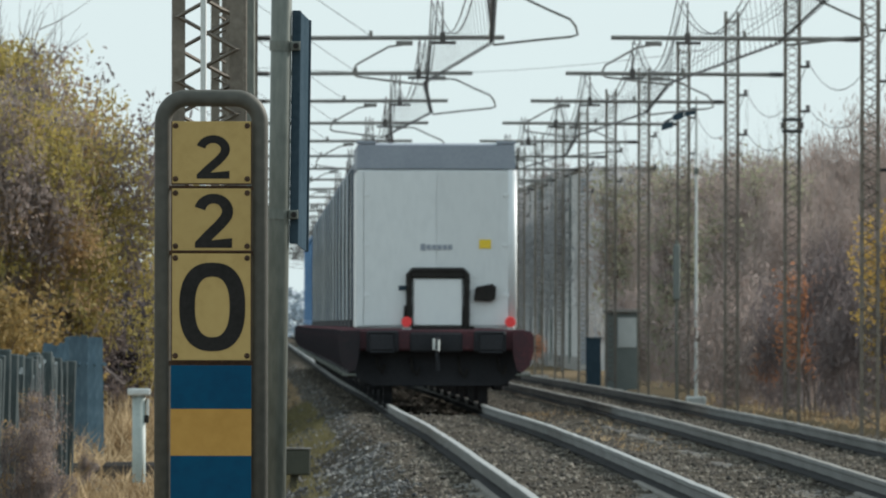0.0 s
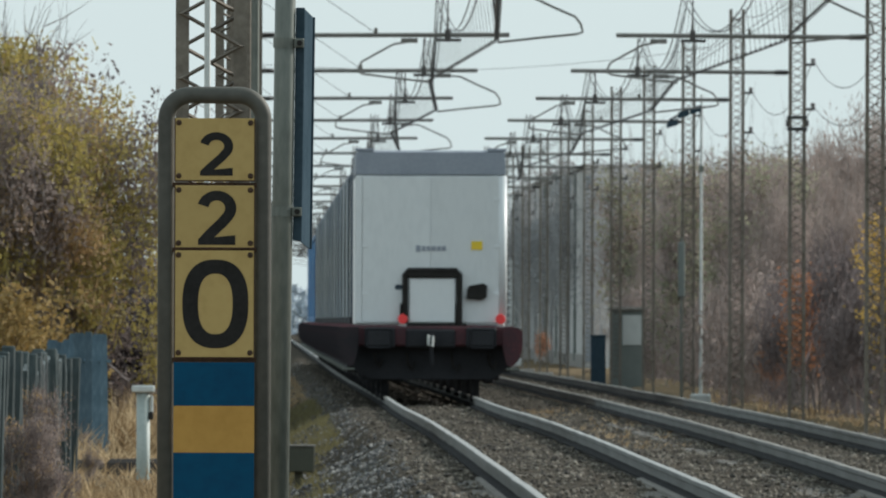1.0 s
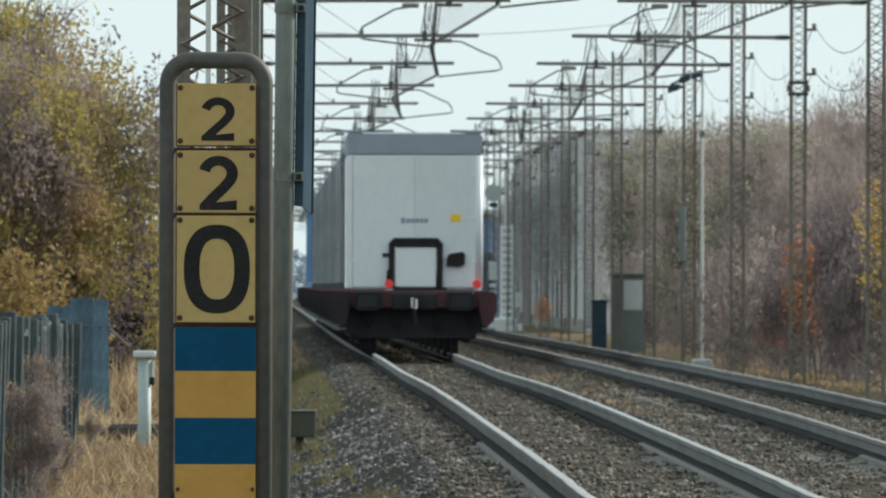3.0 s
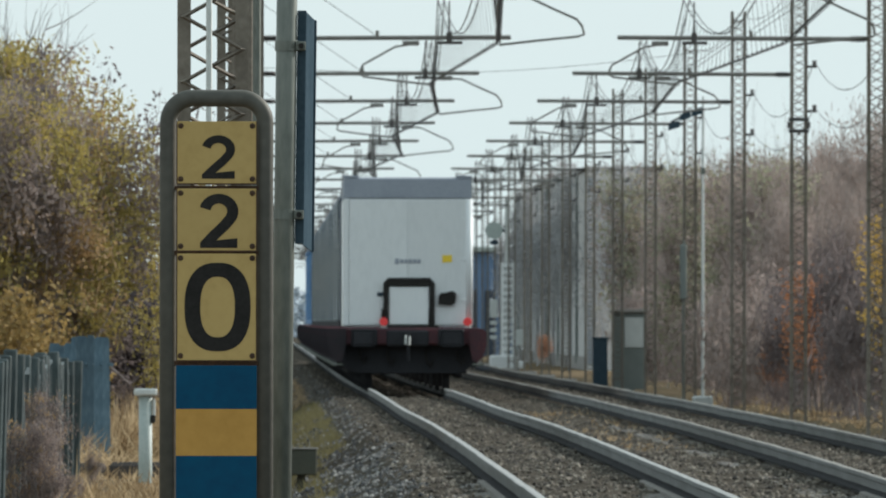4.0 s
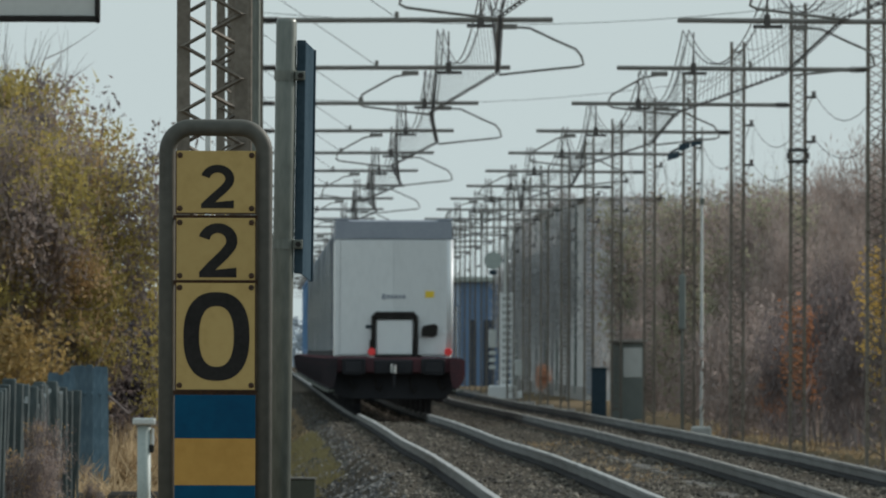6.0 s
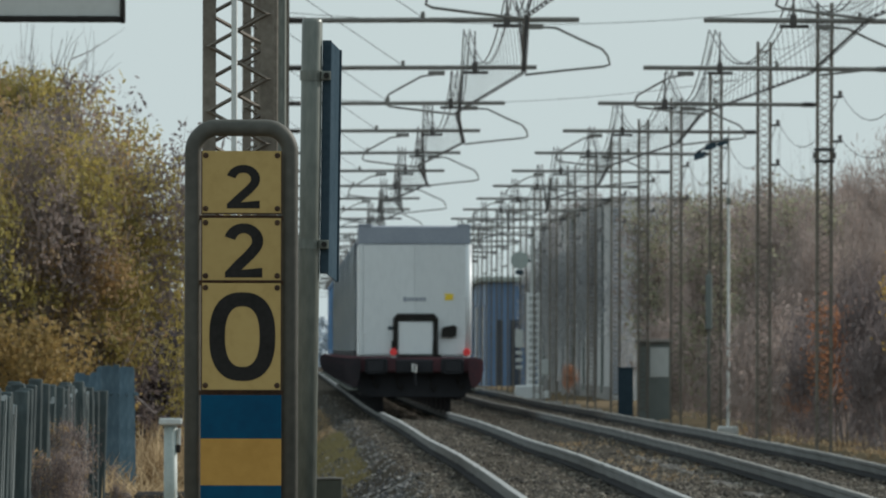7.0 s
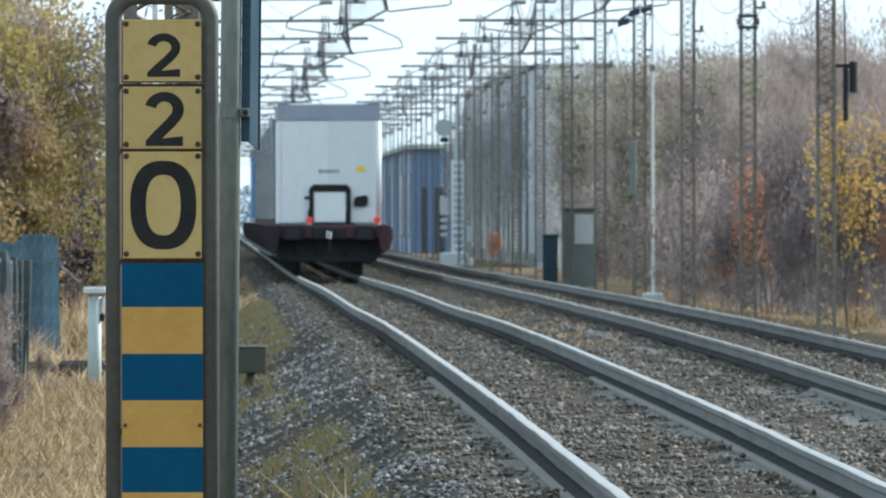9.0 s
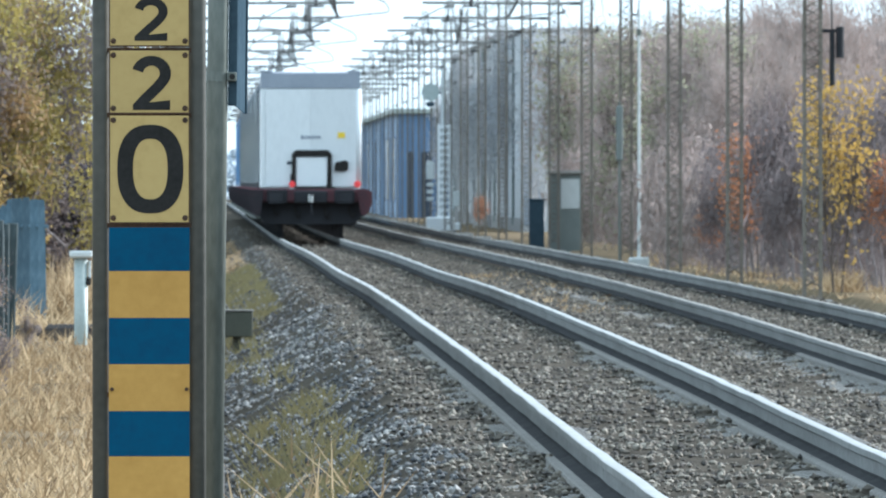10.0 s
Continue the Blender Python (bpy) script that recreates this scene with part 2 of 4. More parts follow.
for coat, gloss in ((BLUE, 0.2), (CREAM, 0.2), (OCHRE, 0.2), (PLATE, 0.0), (RAIL, 0.15), (RAIL_FOOT, 0.0), (BLACK, 0.15), (GREYTUBE, 0.25), (BALLAST, 0.0), (EARTH, 0.0)):
    coat.node_tree.nodes["Principled BSDF"].inputs["Specular IOR Level"].default_value = gloss


# ---- mesh building ----
class Shape:
    """Collects vertices and faces of one mesh."""

    def __init__(self):
        self.v, self.f, self.smooth = [], [], False

    def box(self, x0, x1, y0, y1, z0, z1, c=0.0):
        """A box; c chamfers its twelve edges."""
        i = len(self.v)
        if c <= 0:
            self.v += [(x, y, z) for x in (x0, x1) for y in (y0, y1) for z in (z0, z1)]
            self.f += [tuple(i + k for k in q) for q in ((0, 1, 3, 2), (4, 6, 7, 5), (0, 4, 5, 1), (2, 3, 7, 6), (0, 2, 6, 4), (1, 5, 7, 3))]
            return self
        bm = bmesh.new()
        bmesh.ops.create_cube(bm, size=1)
        for w in bm.verts:
            w.co = ((x0 + x1) / 2 + w.co.x * (x1 - x0), (y0 + y1) / 2 + w.co.y * (y1 - y0), (z0 + z1) / 2 + w.co.z * (z1 - z0))
        bmesh.ops.bevel(bm, geom=list(bm.edges), offset=c, segments=1, affect="EDGES", profile=0.5)
        bm.verts.index_update()
        self.v += [tuple(w.co) for w in bm.verts]
        self.f += [tuple(i + w.index for w in q.verts) for q in bm.faces]
        bm.free()
        return self

    def tube(self, points, radii, n=8, caps=True):
        """A round bar through the points; radii one number or one for each point."""
        pts = [Vector(p) for p in points]
        if not isinstance(radii, (list, tuple)):
            radii = [radii] * len(pts)
        i = len(self.v)
        for k, p in enumerate(pts):
            d = (pts[min(k + 1, len(pts) - 1)] - pts[max(k - 1, 0)]).normalized()
            if k == 0:
                a = d.cross(Vector((0, 0, 1)) if abs(d.z) < 0.9 else Vector((0, 1, 0)))
            a = (a - d * a.dot(d)).normalized()
            b = d.cross(a)
            for j in range(n):
                w = 2 * math.pi * j / n
                self.v.append(tuple(p + (a * math.cos(w) + b * math.sin(w)) * radii[k]))
        for k in range(len(pts) - 1):
            for j in range(n):
                q = i + k * n
                self.f.append((q + j, q + (j + 1) % n, q + n + (j + 1) % n, q + n + j))
        if caps:
            self.f.append(tuple(i + j for j in reversed(range(n))))
            self.f.append(tuple(i + (len(pts) - 1) * n + j for j in range(n)))
        return self

    def loft(self, sections, closed=True):
        """Sections of equally many points, joined one after the other."""
        i, n = len(self.v), len(sections[0])
        for s in sections:
            self.v += [tuple(p) for p in s]
        for k in range(len(sections) - 1):
            for j in range(n if closed else n - 1):
                q = i + k * n
                self.f.append((q + j, q + (j + 1) % n, q + n + (j + 1) % n, q + n + j))
        return self

    def face(self, *pts):
        i = len(self.v)
        self.v += [tuple(p) for p in pts]
        self.f.append(tuple(range(i, i + len(pts))))
        return self

    def mesh(self, name, *mats):
        me = bpy.data.meshes.new(name)
        me.from_pydata(self.v, [], self.f)
        for m in mats:
            me.materials.append(m)
        if self.smooth:
            me.polygons.foreach_set("use_smooth", [True] * len(me.polygons))
        me.update()
        return me


def part(name, shape, mat, parent, label=""):
    """One mesh object under a thing or under a part."""
    ob = new(name, shape.mesh(name, mat))
    ob.parent = parent
    return tagged(ob, label)


def thing(name, label, category, group="", kind=""):
    return tagged(new(name), label, category, group, kind)


def setting(name, shape, mat, label, category):
    return tagged(new(name, shape.mesh(name, mat)), label, category, kind="structure")


def fbm(x, y, s, o=3):
    return noise.fractal(Vector((x / s, y / s, 3.7)), 1.0, 2.0, o)


# ---- the line: two straight tracks ----
T1, T2 = 2.92, 6.48
SWELL_1 = ((0, -0.03), (120, -0.02), (147, 0.01), (172, 0.055), (200, 0.085), (235, 0.112), (270, 0.135), (300, 0.142), (322, 0.14), (350, 0.118), (378, 0.10),
           (405, 0.103), (440, 0.105), (480, 0.095), (530, 0.06), (600, 0.01), (700, -0.02), (900, 0.0))
SWELL_2 = ((0, -0.12), (120, -0.12), (165, -0.07), (208, -0.03), (235, 0.008), (262, 0.042), (300, 0.068), (334, 0.085), (380, 0.085), (430, 0.088), (460, 0.075), (530, 0.06),
           (600, 0.035), (700, 0.0), (900, 0.0))


def level(knots, y):
    """Smooth height between knots, flat before the first and after the last."""
    if y <= knots[0][0]:
        return knots[0][1]
    for k in range(len(knots) - 1):
        (y0, z0), (y1, z1) = knots[k], knots[k + 1]
        if y < y1:
            ym, zm = knots[max(k - 1, 0)]
            yp, zp = knots[min(k + 2, len(knots) - 1)]
            h, f = y1 - y0, (y - y0) / (y1 - y0)
            m0, m1 = (z1 - zm) / max(y1 - ym, 1) * h, (zp - z0) / max(yp - y0, 1) * h
            return z0 + f * (m0 + f * (3 * (z1 - z0) - 2 * m0 - m1 + f * (m0 + m1 - 2 * (z1 - z0))))
    return knots[-1][1]


@functools.lru_cache(maxsize=None)
def levels(y):
    return level(SWELL_1, y), level(SWELL_2, y)


def swell(y, x=T1):
    """The old formation has settled unevenly; each track has its own rise and dips."""
    f = min(1, max(0, (x - 4.1) / 1.3))
    one, two = levels(round(y, 1))
    return one + (two - one) * f


def ground_z(x, y):
    """The open ground: verge, then the low wood floor beyond the second track."""
    side = -0.29 if x < 5 else -0.55
    if -0.6 < x < 10.6:
        side -= 0.75 * min(1, (x + 0.6) / 0.8, (10.6 - x) / 0.4)
    return side + swell(y, x) + 0.05 * fbm(x, y, 6.0) + 0.02 * fbm(x, y, 1.3)


def bed_z(x, y):
    """The ballast's upper surface."""
    if x < 1.5:
        z = -0.19 - (1.5 - x) * 0.5 * (0.55 + 0.45 * min(1, (1.5 - x) / 0.3))
    elif x > 8.1:
        z = -0.19 - (x - 8.1) * 0.34
    else:
        z = -0.19 - 0.09 * math.exp(-((x - 4.7) / 0.6) ** 2)
    z -= 0.035 * sum(math.exp(-((x - c) / 0.13) ** 2) for c in (T1 - 0.753, T1 + 0.753, T2 - 0.753, T2 + 0.753))     # hollow beside the rails
    return z + swell(y, x) + 0.035 * fbm(x, y, 1.6) + 0.03 * fbm(x, y * 0.4, 0.35, 2) + 0.06 * fbm(x + 40, y, 9.0) * (1 if x < 1.4 or x > 8.1 else 0.3)


def stretch(a, b, first, grow):
    out, step = [a], first
    while out[-1] < b:
        out.append(out[-1] + step)
        step *= grow
    return out


def build_ground():
    ys = [-60, 0, 40, 80] + stretch(100, 420, 1.6, 1.0) + stretch(425, 4500, 5, 1.035)
    xs = [-1500, -600, -250, -100, -50, -25, -15] + [-10 + 0.4 * i for i in range(73)] + [22, 28, 40, 70, 150, 350, 800, 1500]
    g = Shape()
    g.v = [(x, y, ground_z(x, y)) for y in ys for x in xs]
    n = len(xs)
    g.f = [(r * n + c, r * n + c + 1, r * n + n + c + 1, r * n + n + c) for r in range(len(ys) - 1) for c in range(n - 1)]
    g.smooth = True
    setting("ground", g, EARTH, "dry late-autumn earth and straw beside the railway", "ground")


def build_bed():
    ys = [-40, 40, 90] + stretch(105, 330, 0.55, 1.0) + stretch(332, 2600, 2, 1.02)
    xs = [-0.2 + 0.16 * i for i in range(67)]
    g = Shape()
    g.v = [(x, y, bed_z(x, y)) for y in ys for x in xs]
    n = len(xs)
    g.f = [(r * n + c, r * n + c + 1, r * n + n + c + 1, r * n + n + c) for r in range(len(ys) - 1) for c in range(n - 1)]
    g.smooth = True
    setting("ballast_bed", g, BALLAST, "grey brown crushed stone ballast under both tracks", "ballast")


def build_stones():
    rng = np.random.default_rng(5)
    left, main = Shape(), Shape()
    ico = [(0, 0, 1), (0.9, 0, 0.3), (0.28, 0.85, 0.35), (-0.72, 0.53, 0.28), (-0.72, -0.53, 0.35), (0.28, -0.85, 0.3), (0.6, 0.5, -0.6), (-0.6, 0.2, -0.6), (0.1, -0.6, -0.6)]
    tri = [(0, 1, 2), (0, 2, 3), (0, 3, 4), (0, 4, 5), (0, 5, 1), (1, 6, 2), (2, 7, 3), (3, 7, 4), (4, 8, 5), (5, 8, 1), (1, 8, 6), (2, 6, 7), (4, 7, 8)]
    for y0, y1, per in ((112, 200, 46), (200, 300, 26), (300, 430, 12), (430, 640, 5), (640, 900, 2)):
        for _ in range(int((y1 - y0) * 10.2 * per)):
            x, y = rng.uniform(-0.2, 9.9), rng.uniform(y0, y1)
            if abs(abs(x - T1) - 0.753) < 0.1 or abs(abs(x - T2) - 0.753) < 0.1:
                continue
            r = rng.uniform(0.012, 0.027) * (1.4 if rng.random() < 0.12 else 1)
            k = rng.uniform(0.6, 1.35, (9, 3)) * np.array(ico) * r
            a = rng.uniform(0, 6.28)
            ca, sa = math.cos(a), math.sin(a)
            g = left if x < 1.45 + 0.3 * fbm(x, y, 3.0) else main
            i, z = len(g.v), bed_z(x, y) + r * 0.25
            g.v += [(x + p[0] * ca - p[1] * sa, y + p[0] * sa + p[1] * ca, z + p[2] * 0.9) for p in k]
            g.f += [(i + t[0], i + t[1], i + t[2]) for t in tri]
    tagged(new("shoulder_stones", left.mesh("shoulder_stones", STONE_GREY)), "loose clean blue-grey stones on the ballast shoulder", "ballast", kind="stuff")
    tagged(new("ballast_stones", main.mesh("ballast_stones", STONE)), "loose angular brown and tan ballast stones", "ballast", kind="stuff")


def build_track(name, x0):
    track = thing(name, "straight railway track with worn steel rails in ballast", "railway track", kind="structure")
    half = [(0.036, 0.0), (0.036, -0.035), (0.012, -0.05), (0.009, -0.124)]
    foot = [(-0.0105, -0.121), (-0.012, -0.138), (-0.03, -0.147), (-0.075, -0.158), (-0.075, -0.18), (0.075, -0.18), (0.075, -0.158), (0.03, -0.147), (0.012, -0.138), (0.0105, -0.121)]
    head = [(0.034, -0.001), (0.026, 0.003), (0.0, 0.0042), (-0.026, 0.003), (-0.034, -0.001)]
    ys = [-30, 60] + stretch(100, 560, 3, 1.0) + stretch(564, 2600, 10, 1.05)
    rng = random.Random(7 + int(x0))
    wob = [(rng.uniform(-0.006, 0.006), rng.uniform(-0.003, 0.003)) for _ in ys]
    for sgn in (-1, 1):
        c = x0 + sgn * 0.753
        prof = [(-a, b) for a, b in half] + [(a, b) for a, b in reversed(half)]
        r = part("rail", Shape().loft([[(c + a + w[0], y, b + swell(y, x0) + w[1]) for a, b in prof] for y, w in zip(ys, wob)]), RAIL, track, "dull grey steel rail with rusty web")
        part("rail_foot", Shape().loft([[(c + a + w[0], y, b + swell(y, x0) + w[1]) for a, b in foot] for y, w in zip(ys, wob)]), RAIL_FOOT, r, "rusty rail foot, darkened for its shade")
        part("running_surface", Shape().loft([[(c + a + w[0], y, b + swell(y, x0) + w[1]) for a, b in head] for y, w in zip(ys, wob)], False), RAIL_TOP if x0 == T1 else RAIL_DULL, r, "worn bright rail head" if x0 == T1 else "dull brownish rail head")
        gap = 131.5 if (sgn < 0 and x0 == T1) else 236.0 if (sgn < 0 and x0 == T2) else 0
        if gap:
            ring = [(-a * 1.12, b) for a, b in half] + [(a * 1.12, b) for a, b in reversed(half)]
            part("rail_joint", Shape().loft([[(c + a, y, b + swell(y, x0)) for a, b in ring] for y in (gap, gap + 0.09)]), RAIL_FOOT, r, "dark gap of a rail joint")
    sl = Shape()
    sl.loft([[(x, -0.13, z0), (x, -0.10, z1), (x, 0.10, z1), (x, 0.13, z0)] for x, z0, z1 in
             ((-1.3, -0.42, -0.21), (-0.95, -0.42, -0.18), (-0.5, -0.42, -0.182), (0.0, -0.42, -0.25), (0.5, -0.42, -0.182), (0.95, -0.42, -0.18), (1.3, -0.42, -0.21))])
    for sgn in (-1, 1):
        for d in (-0.115, 0.115):
            sl.box(sgn * 0.753 + d - 0.035, sgn * 0.753 + d + 0.035, -0.05, 0.05, -0.19, -0.145, 0.012)
    me = sl.mesh("sleeper", CONCRETE)
    for k in range(200):
        s = new("sleeper", me)
        y = 112 + 0.6 * k
        s.parent, s.matrix_basis = track, pose(x0, y, swell(y, x0))
    rest = Shape()
    for k in range(230):
        y = 232 + 0.6 * k
        rest.box(x0 - 1.3, x0 + 1.3, y - 0.12, y + 0.12, -0.4 + swell(y, x0), -0.21 + swell(y, x0))
    tagged(part("far_sleepers", rest, CONCRETE, track), kind="stuff")


# ---- overhead line ----
BAR, CONTACT, TOP = 6.15, 5.38, 8.1
SPANS = [115 + 60 * k for k in range(31)]


def build_mast(side, loop, full=True):
    """A lattice mast at the origin with its cantilever reaching over the track. side 1: track on the +x side. loop 1: arm bows away in +x."""
    m = thing("catenary_mast", "brown-grey lattice steel catenary mast with horizontal cantilever", "mast", "catenary masts")
    w, d, t = 0.165, 0.11, 0.062
    for sx in (-1, 1):
        leg = Shape()
        x = sx * w
        u = [(x - sx * t, -d), (x, -d), (x, d), (x - sx * t, d), (x - sx * t, d - 0.012), (x - sx * 0.012, d - 0.012), (x - sx * 0.012, -d + 0.012), (x - sx * t, -d + 0.012)]
        leg.loft([[(a, b, z) for a, b in u] for z in (-0.8, TOP)])
        leg.f += [(8, 9, 14, 15), (9, 10, 13, 14), (10, 11, 12, 13)]
        part("leg", leg, MASTPAINT, m)
    for sy in (-1, 1):
        zig = [((-w + 0.03) * (-1) ** k * sy, sy * (d + 0.004), -0.3 + 0.15 * k) for k in range(56)]
        lace = Shape().tube(zig, 0.019, 4)
        part("lacing", lace, MASTPAINT, m)
    foot = Shape().box(-0.35, 0.35, -0.35, 0.35, -1.0, -0.52, 0.03)
    part("footing", foot, CONCRETE, m, "weathered concrete footing")
    if not full:
        return m
    s = side
    end = 4.33
    part("cantilever", Shape().tube([(s * 0.42, 0, BAR), (s * end, 0, BAR + 0.02)], 0.038, 8), ARMTUBE, m, "grey horizontal steel tube")
    ins = Shape().tube([(s * 0.16, 0, BAR)] + [(s * (0.19 + j * 0.02), 0, BAR) for j in range(13)] + [(s * 0.46, 0, BAR)], [0.025] + [0.06 if j % 2 else 0.035 for j in range(13)] + [0.025], 8)
    part("insulator", ins, GLASSY, m)
    part("tie_rod", Shape().tube([(s * 0.17, 0, BAR + 1.35), (s * 2.1, 0, BAR + 0.04)], 0.006, 5), WIRE, m)
    part("tie_bracket", Shape().box(s * 2.1 - 0.03, s * 2.1 + 0.03, -0.03, 0.03, BAR, BAR + 0.13, 0.01), ARMTUBE, m)
    if s < 0:
        for z in (5.45, 6.3):
            arm = Shape().box(0.166, 0.34, -0.025, 0.025, z - 0.025, z + 0.025, 0.006)
            arm.tube([(0.3, 0, z + 0.02)] + [(0.3, 0, z + 0.04 + 0.02 * j) for j in range(5)], [0.02] + [0.05 if j % 2 else 0.03 for j in range(5)], 8)
            part("cable_bracket", arm, GLASSY, m, "small bracket with cable insulator")
    # suspension of the carrying wire
    c = s * 3.3 if s > 0 else s * 3.05
    clamp = Shape().box(c - 0.05, c + 0.05, -0.05, 0.05, BAR - 0.1, BAR + 0.11, 0.02)
    clamp.tube([(c, 0, BAR + 0.1), (c, 0, BAR + 0.62)], [0.02, 0.012], 6)
    clamp.tube([(c - 0.2, 0, BAR - 0.07), (c + 0.22, 0, BAR - 0.07)], 0.03, 6)
    part("suspension_clamp", clamp, GLASSY, m)
    # registration arm: starts under the bar, bows out and returns to the contact wire
    if loop > 0:
        pts = [(0, BAR - 0.08), (0.32, BAR - 0.10), (0.68, BAR - 0.27), (0.98, BAR - 0.40), (1.06, BAR - 0.50), (1.09, BAR - 0.62), (1.0, BAR - 0.65), (0.5, BAR - 0.70), (-0.12, BAR - 0.77)]
        o = 3.68 if s > 0 else -2.60
    else:
        pts = [(0, BAR - 0.10), (-0.26, BAR - 0.14), (-0.55, BAR - 0.30), (-0.80, BAR - 0.44), (-0.84, BAR - 0.52), (-0.86, BAR - 0.60), (-0.78, BAR - 0.64), (-0.3, BAR - 0.70), (0.32, BAR - 0.77)]
        o = 2.66 if s > 0 else -3.62
    part("registration_arm", Shape().tube([(o + a, 0, z) for a, z in pts], 0.02, 6), ARMTUBE, m, "bowed thin steel arm")
    part("arm_bracket", Shape().box(o - 0.14, o + 0.14, -0.025, 0.025, BAR - 0.12, BAR - 0.04, 0.01), ARMTUBE, m)
    return m


def build_line():
    kinds = {}
    for k, y in enumerate(SPANS):
        loop = 1 if (k - 4) % 2 == 0 else -1
        for side, x in ((1, -0.15), (-1, 10.29)):
            if k == 0:
                x = -0.23 if side > 0 else x
            m = pose(x, y, 0)
            key = (side, loop)
            if key not in kinds:
                kinds[key] = build_mast(side, loop)
                kinds[key].matrix_basis = m
            else:
                copy_thing(kinds[key], m)


def build_switch_band():
    """Insulating bands clamped round one mast."""
    b = thing("mast_band", "dark clamped steel bands round the lattice mast", "clamp")
    b.matrix_basis = pose(10.29, 475, 5.18)
    for z in (-0.11, 0.11):
        part("band", Shape().box(-0.195, 0.195, -0.15, 0.15, z - 0.035, z + 0.035, 0.012), WIRE, b)
    for x in (-0.19, 0.19):
        part("spacer", Shape().tube([(x, -0.14, -0.064), (x, -0.14, 0.064)], 0.03, 8), GLASSY, b)


def build_wires(x0):
    """Carrying and contact wires with droppers over one track, span by span."""
    w = thing("overhead_wire", "dark carrying and contact wires with close vertical droppers", "overhead wire", kind="structure")
    carry, contact, drops = Shape(), Shape(), Shape()
    for k, y in enumerate(SPANS[:-1]):
        st = [0.27 if (j - 4) % 2 == 0 else -0.27 for j in (k, k + 1)]
        top, low, n = [], [], 13 if y < 900 else 5
        for j in range(n + 1):
            f = j / n
            xx = x0 + 0.2 + st[0] * (1 - f) + st[1] * f
            zc = CONTACT + 0.03
            zm = CONTACT + 1.42 - 4 * f * (1 - f) * 0.88
            top.append((x0 + 0.2 + 0.4 * (xx - x0 - 0.2), y + 60 * f, zm))
            low.append((xx, y + 60 * f, zc))
        for off in (-0.05, 0.05):
            carry.tube([(a + off, b, c) for a, b, c in top], 0.011, 4, False)
            contact.tube([(a + off * 0.6, b, c) for a, b, c in low], 0.009, 4, False)
        if y < 900:
            for j in range(24):
                f = (j + 0.5) / 24
                i = min(int(f * n), n - 1)
                g = f * n - i
                a = Vector(top[i]).lerp(Vector(top[i + 1]), g)
                b = Vector(low[i]).lerp(Vector(low[i + 1]), g)
                drops.tube([a, b], 0.0045, 3, False)
                drops.box(b.x - 0.02, b.x + 0.02, b.y - 0.02, b.y + 0.02, b.z - 0.005, b.z + 0.03)
    part("carrying_wire", carry, WIRE, w)
    part("contact_wire", contact, WIRE, w)
    tagged(part("droppers", drops, WIRE, w), kind="stuff")


def build_feeders():
    f = thing("feeder_cable", "thin slack cables strung along and across the masts", "cable", kind="structure")
    for x, z, sag, r in ((10.59, 5.52, 0.6, 0.009), (10.59, 6.4, 0.8, 0.009), (-0.45, 7.7, 0.5, 0.008), (10.29, 8.05, 0.4, 0.007)):
        c = Shape()
        for y in SPANS[:16]:
            c.tube([(x, y + 60 * j / 10, z - 4 * sag * (j / 10) * (1 - j / 10)) for j in range(11)], r, 4, False)
        part("cable", c, WIRE, f)
    for y, za, zb in ((446, 7.5, 7.7), (330, 6.4, 6.9), (566, 7.2, 7.6)):
        part("cross_cable", Shape().tube([((-9 if y < 400 else -0.1) + (24 if y < 400 else 10.4) * j / 12, y, za + (zb - za) * j / 12 - 0.3 * math.sin(math.pi * j / 12)) for j in range(13)], 0.0055, 4, False), WIRE, f)


# ---- kilometre marker ----
def digit(ch, w, h, x, z, y, parent):
    """One bold black character, w by h, standing 1 mm proud of its plate."""
    g, y0, y1 = Shape(), y - 0.0012, y + 0.001
    if ch == "0":
        rings = []
        for yy, rx, rz in ((y1, 0.5, 0.5), (y0, 0.5, 0.5), (y0, 0.262, 0.342), (y1, 0.262, 0.342)):
            ring = []
            for k in range(48):
                c, s = math.cos(math.pi * k / 24), math.sin(math.pi * k / 24)
                ring.append((x + w * rx * math.copysign(abs(c) ** 0.82, c), yy, z + h * rz * math.copysign(abs(s) ** 0.82, s)))
            rings.append(ring)
        g.loft(rings)
    else:
        # the hook of the 2 as a thick arc, running into the diagonal and the foot
        line = []
        for k in range(15):
            a = radians(168 - k * 14.6)
            line.append((0.50 + 0.375 * math.cos(a), 0.675 + 0.235 * math.sin(a)))
        line += [(0.66, 0.42), (0.50, 0.315), (0.335, 0.205)]
        left, right = [], []
        for k, (px, pz) in enumerate(line):
            q, r = line[max(k - 1, 0)], line[min(k + 1, len(line) - 1)]
            dx, dz = (r[0] - q[0]) * w, (r[1] - q[1]) * h
            n = math.hypot(dx, dz)
            ox, oz = -dz / n * 0.105 * h / w, dx / n * 0.09
            left.append((px + ox, pz + oz))
            right.append((px - ox, pz - oz))
        out = left + [(1.0, 0.18), (1.0, 0.0), (0.0, 0.0), (0.0, 0.10)] + list(reversed(right))
        pts = [(x + (a - 0.5) * w, z + (b - 0.5) * h) for a, b in out]
        n = len(pts)
        g.v = [(a, y0, b) for a, b in pts] + [(a, y1, b) for a, b in pts]
        g.f = [tuple(range(n))] + [(k, (k + 1) % n, n + (k + 1) % n, n + k) for k in range(n)]
    return part("digit", g, BLACK, parent, "black painted digit " + ch)


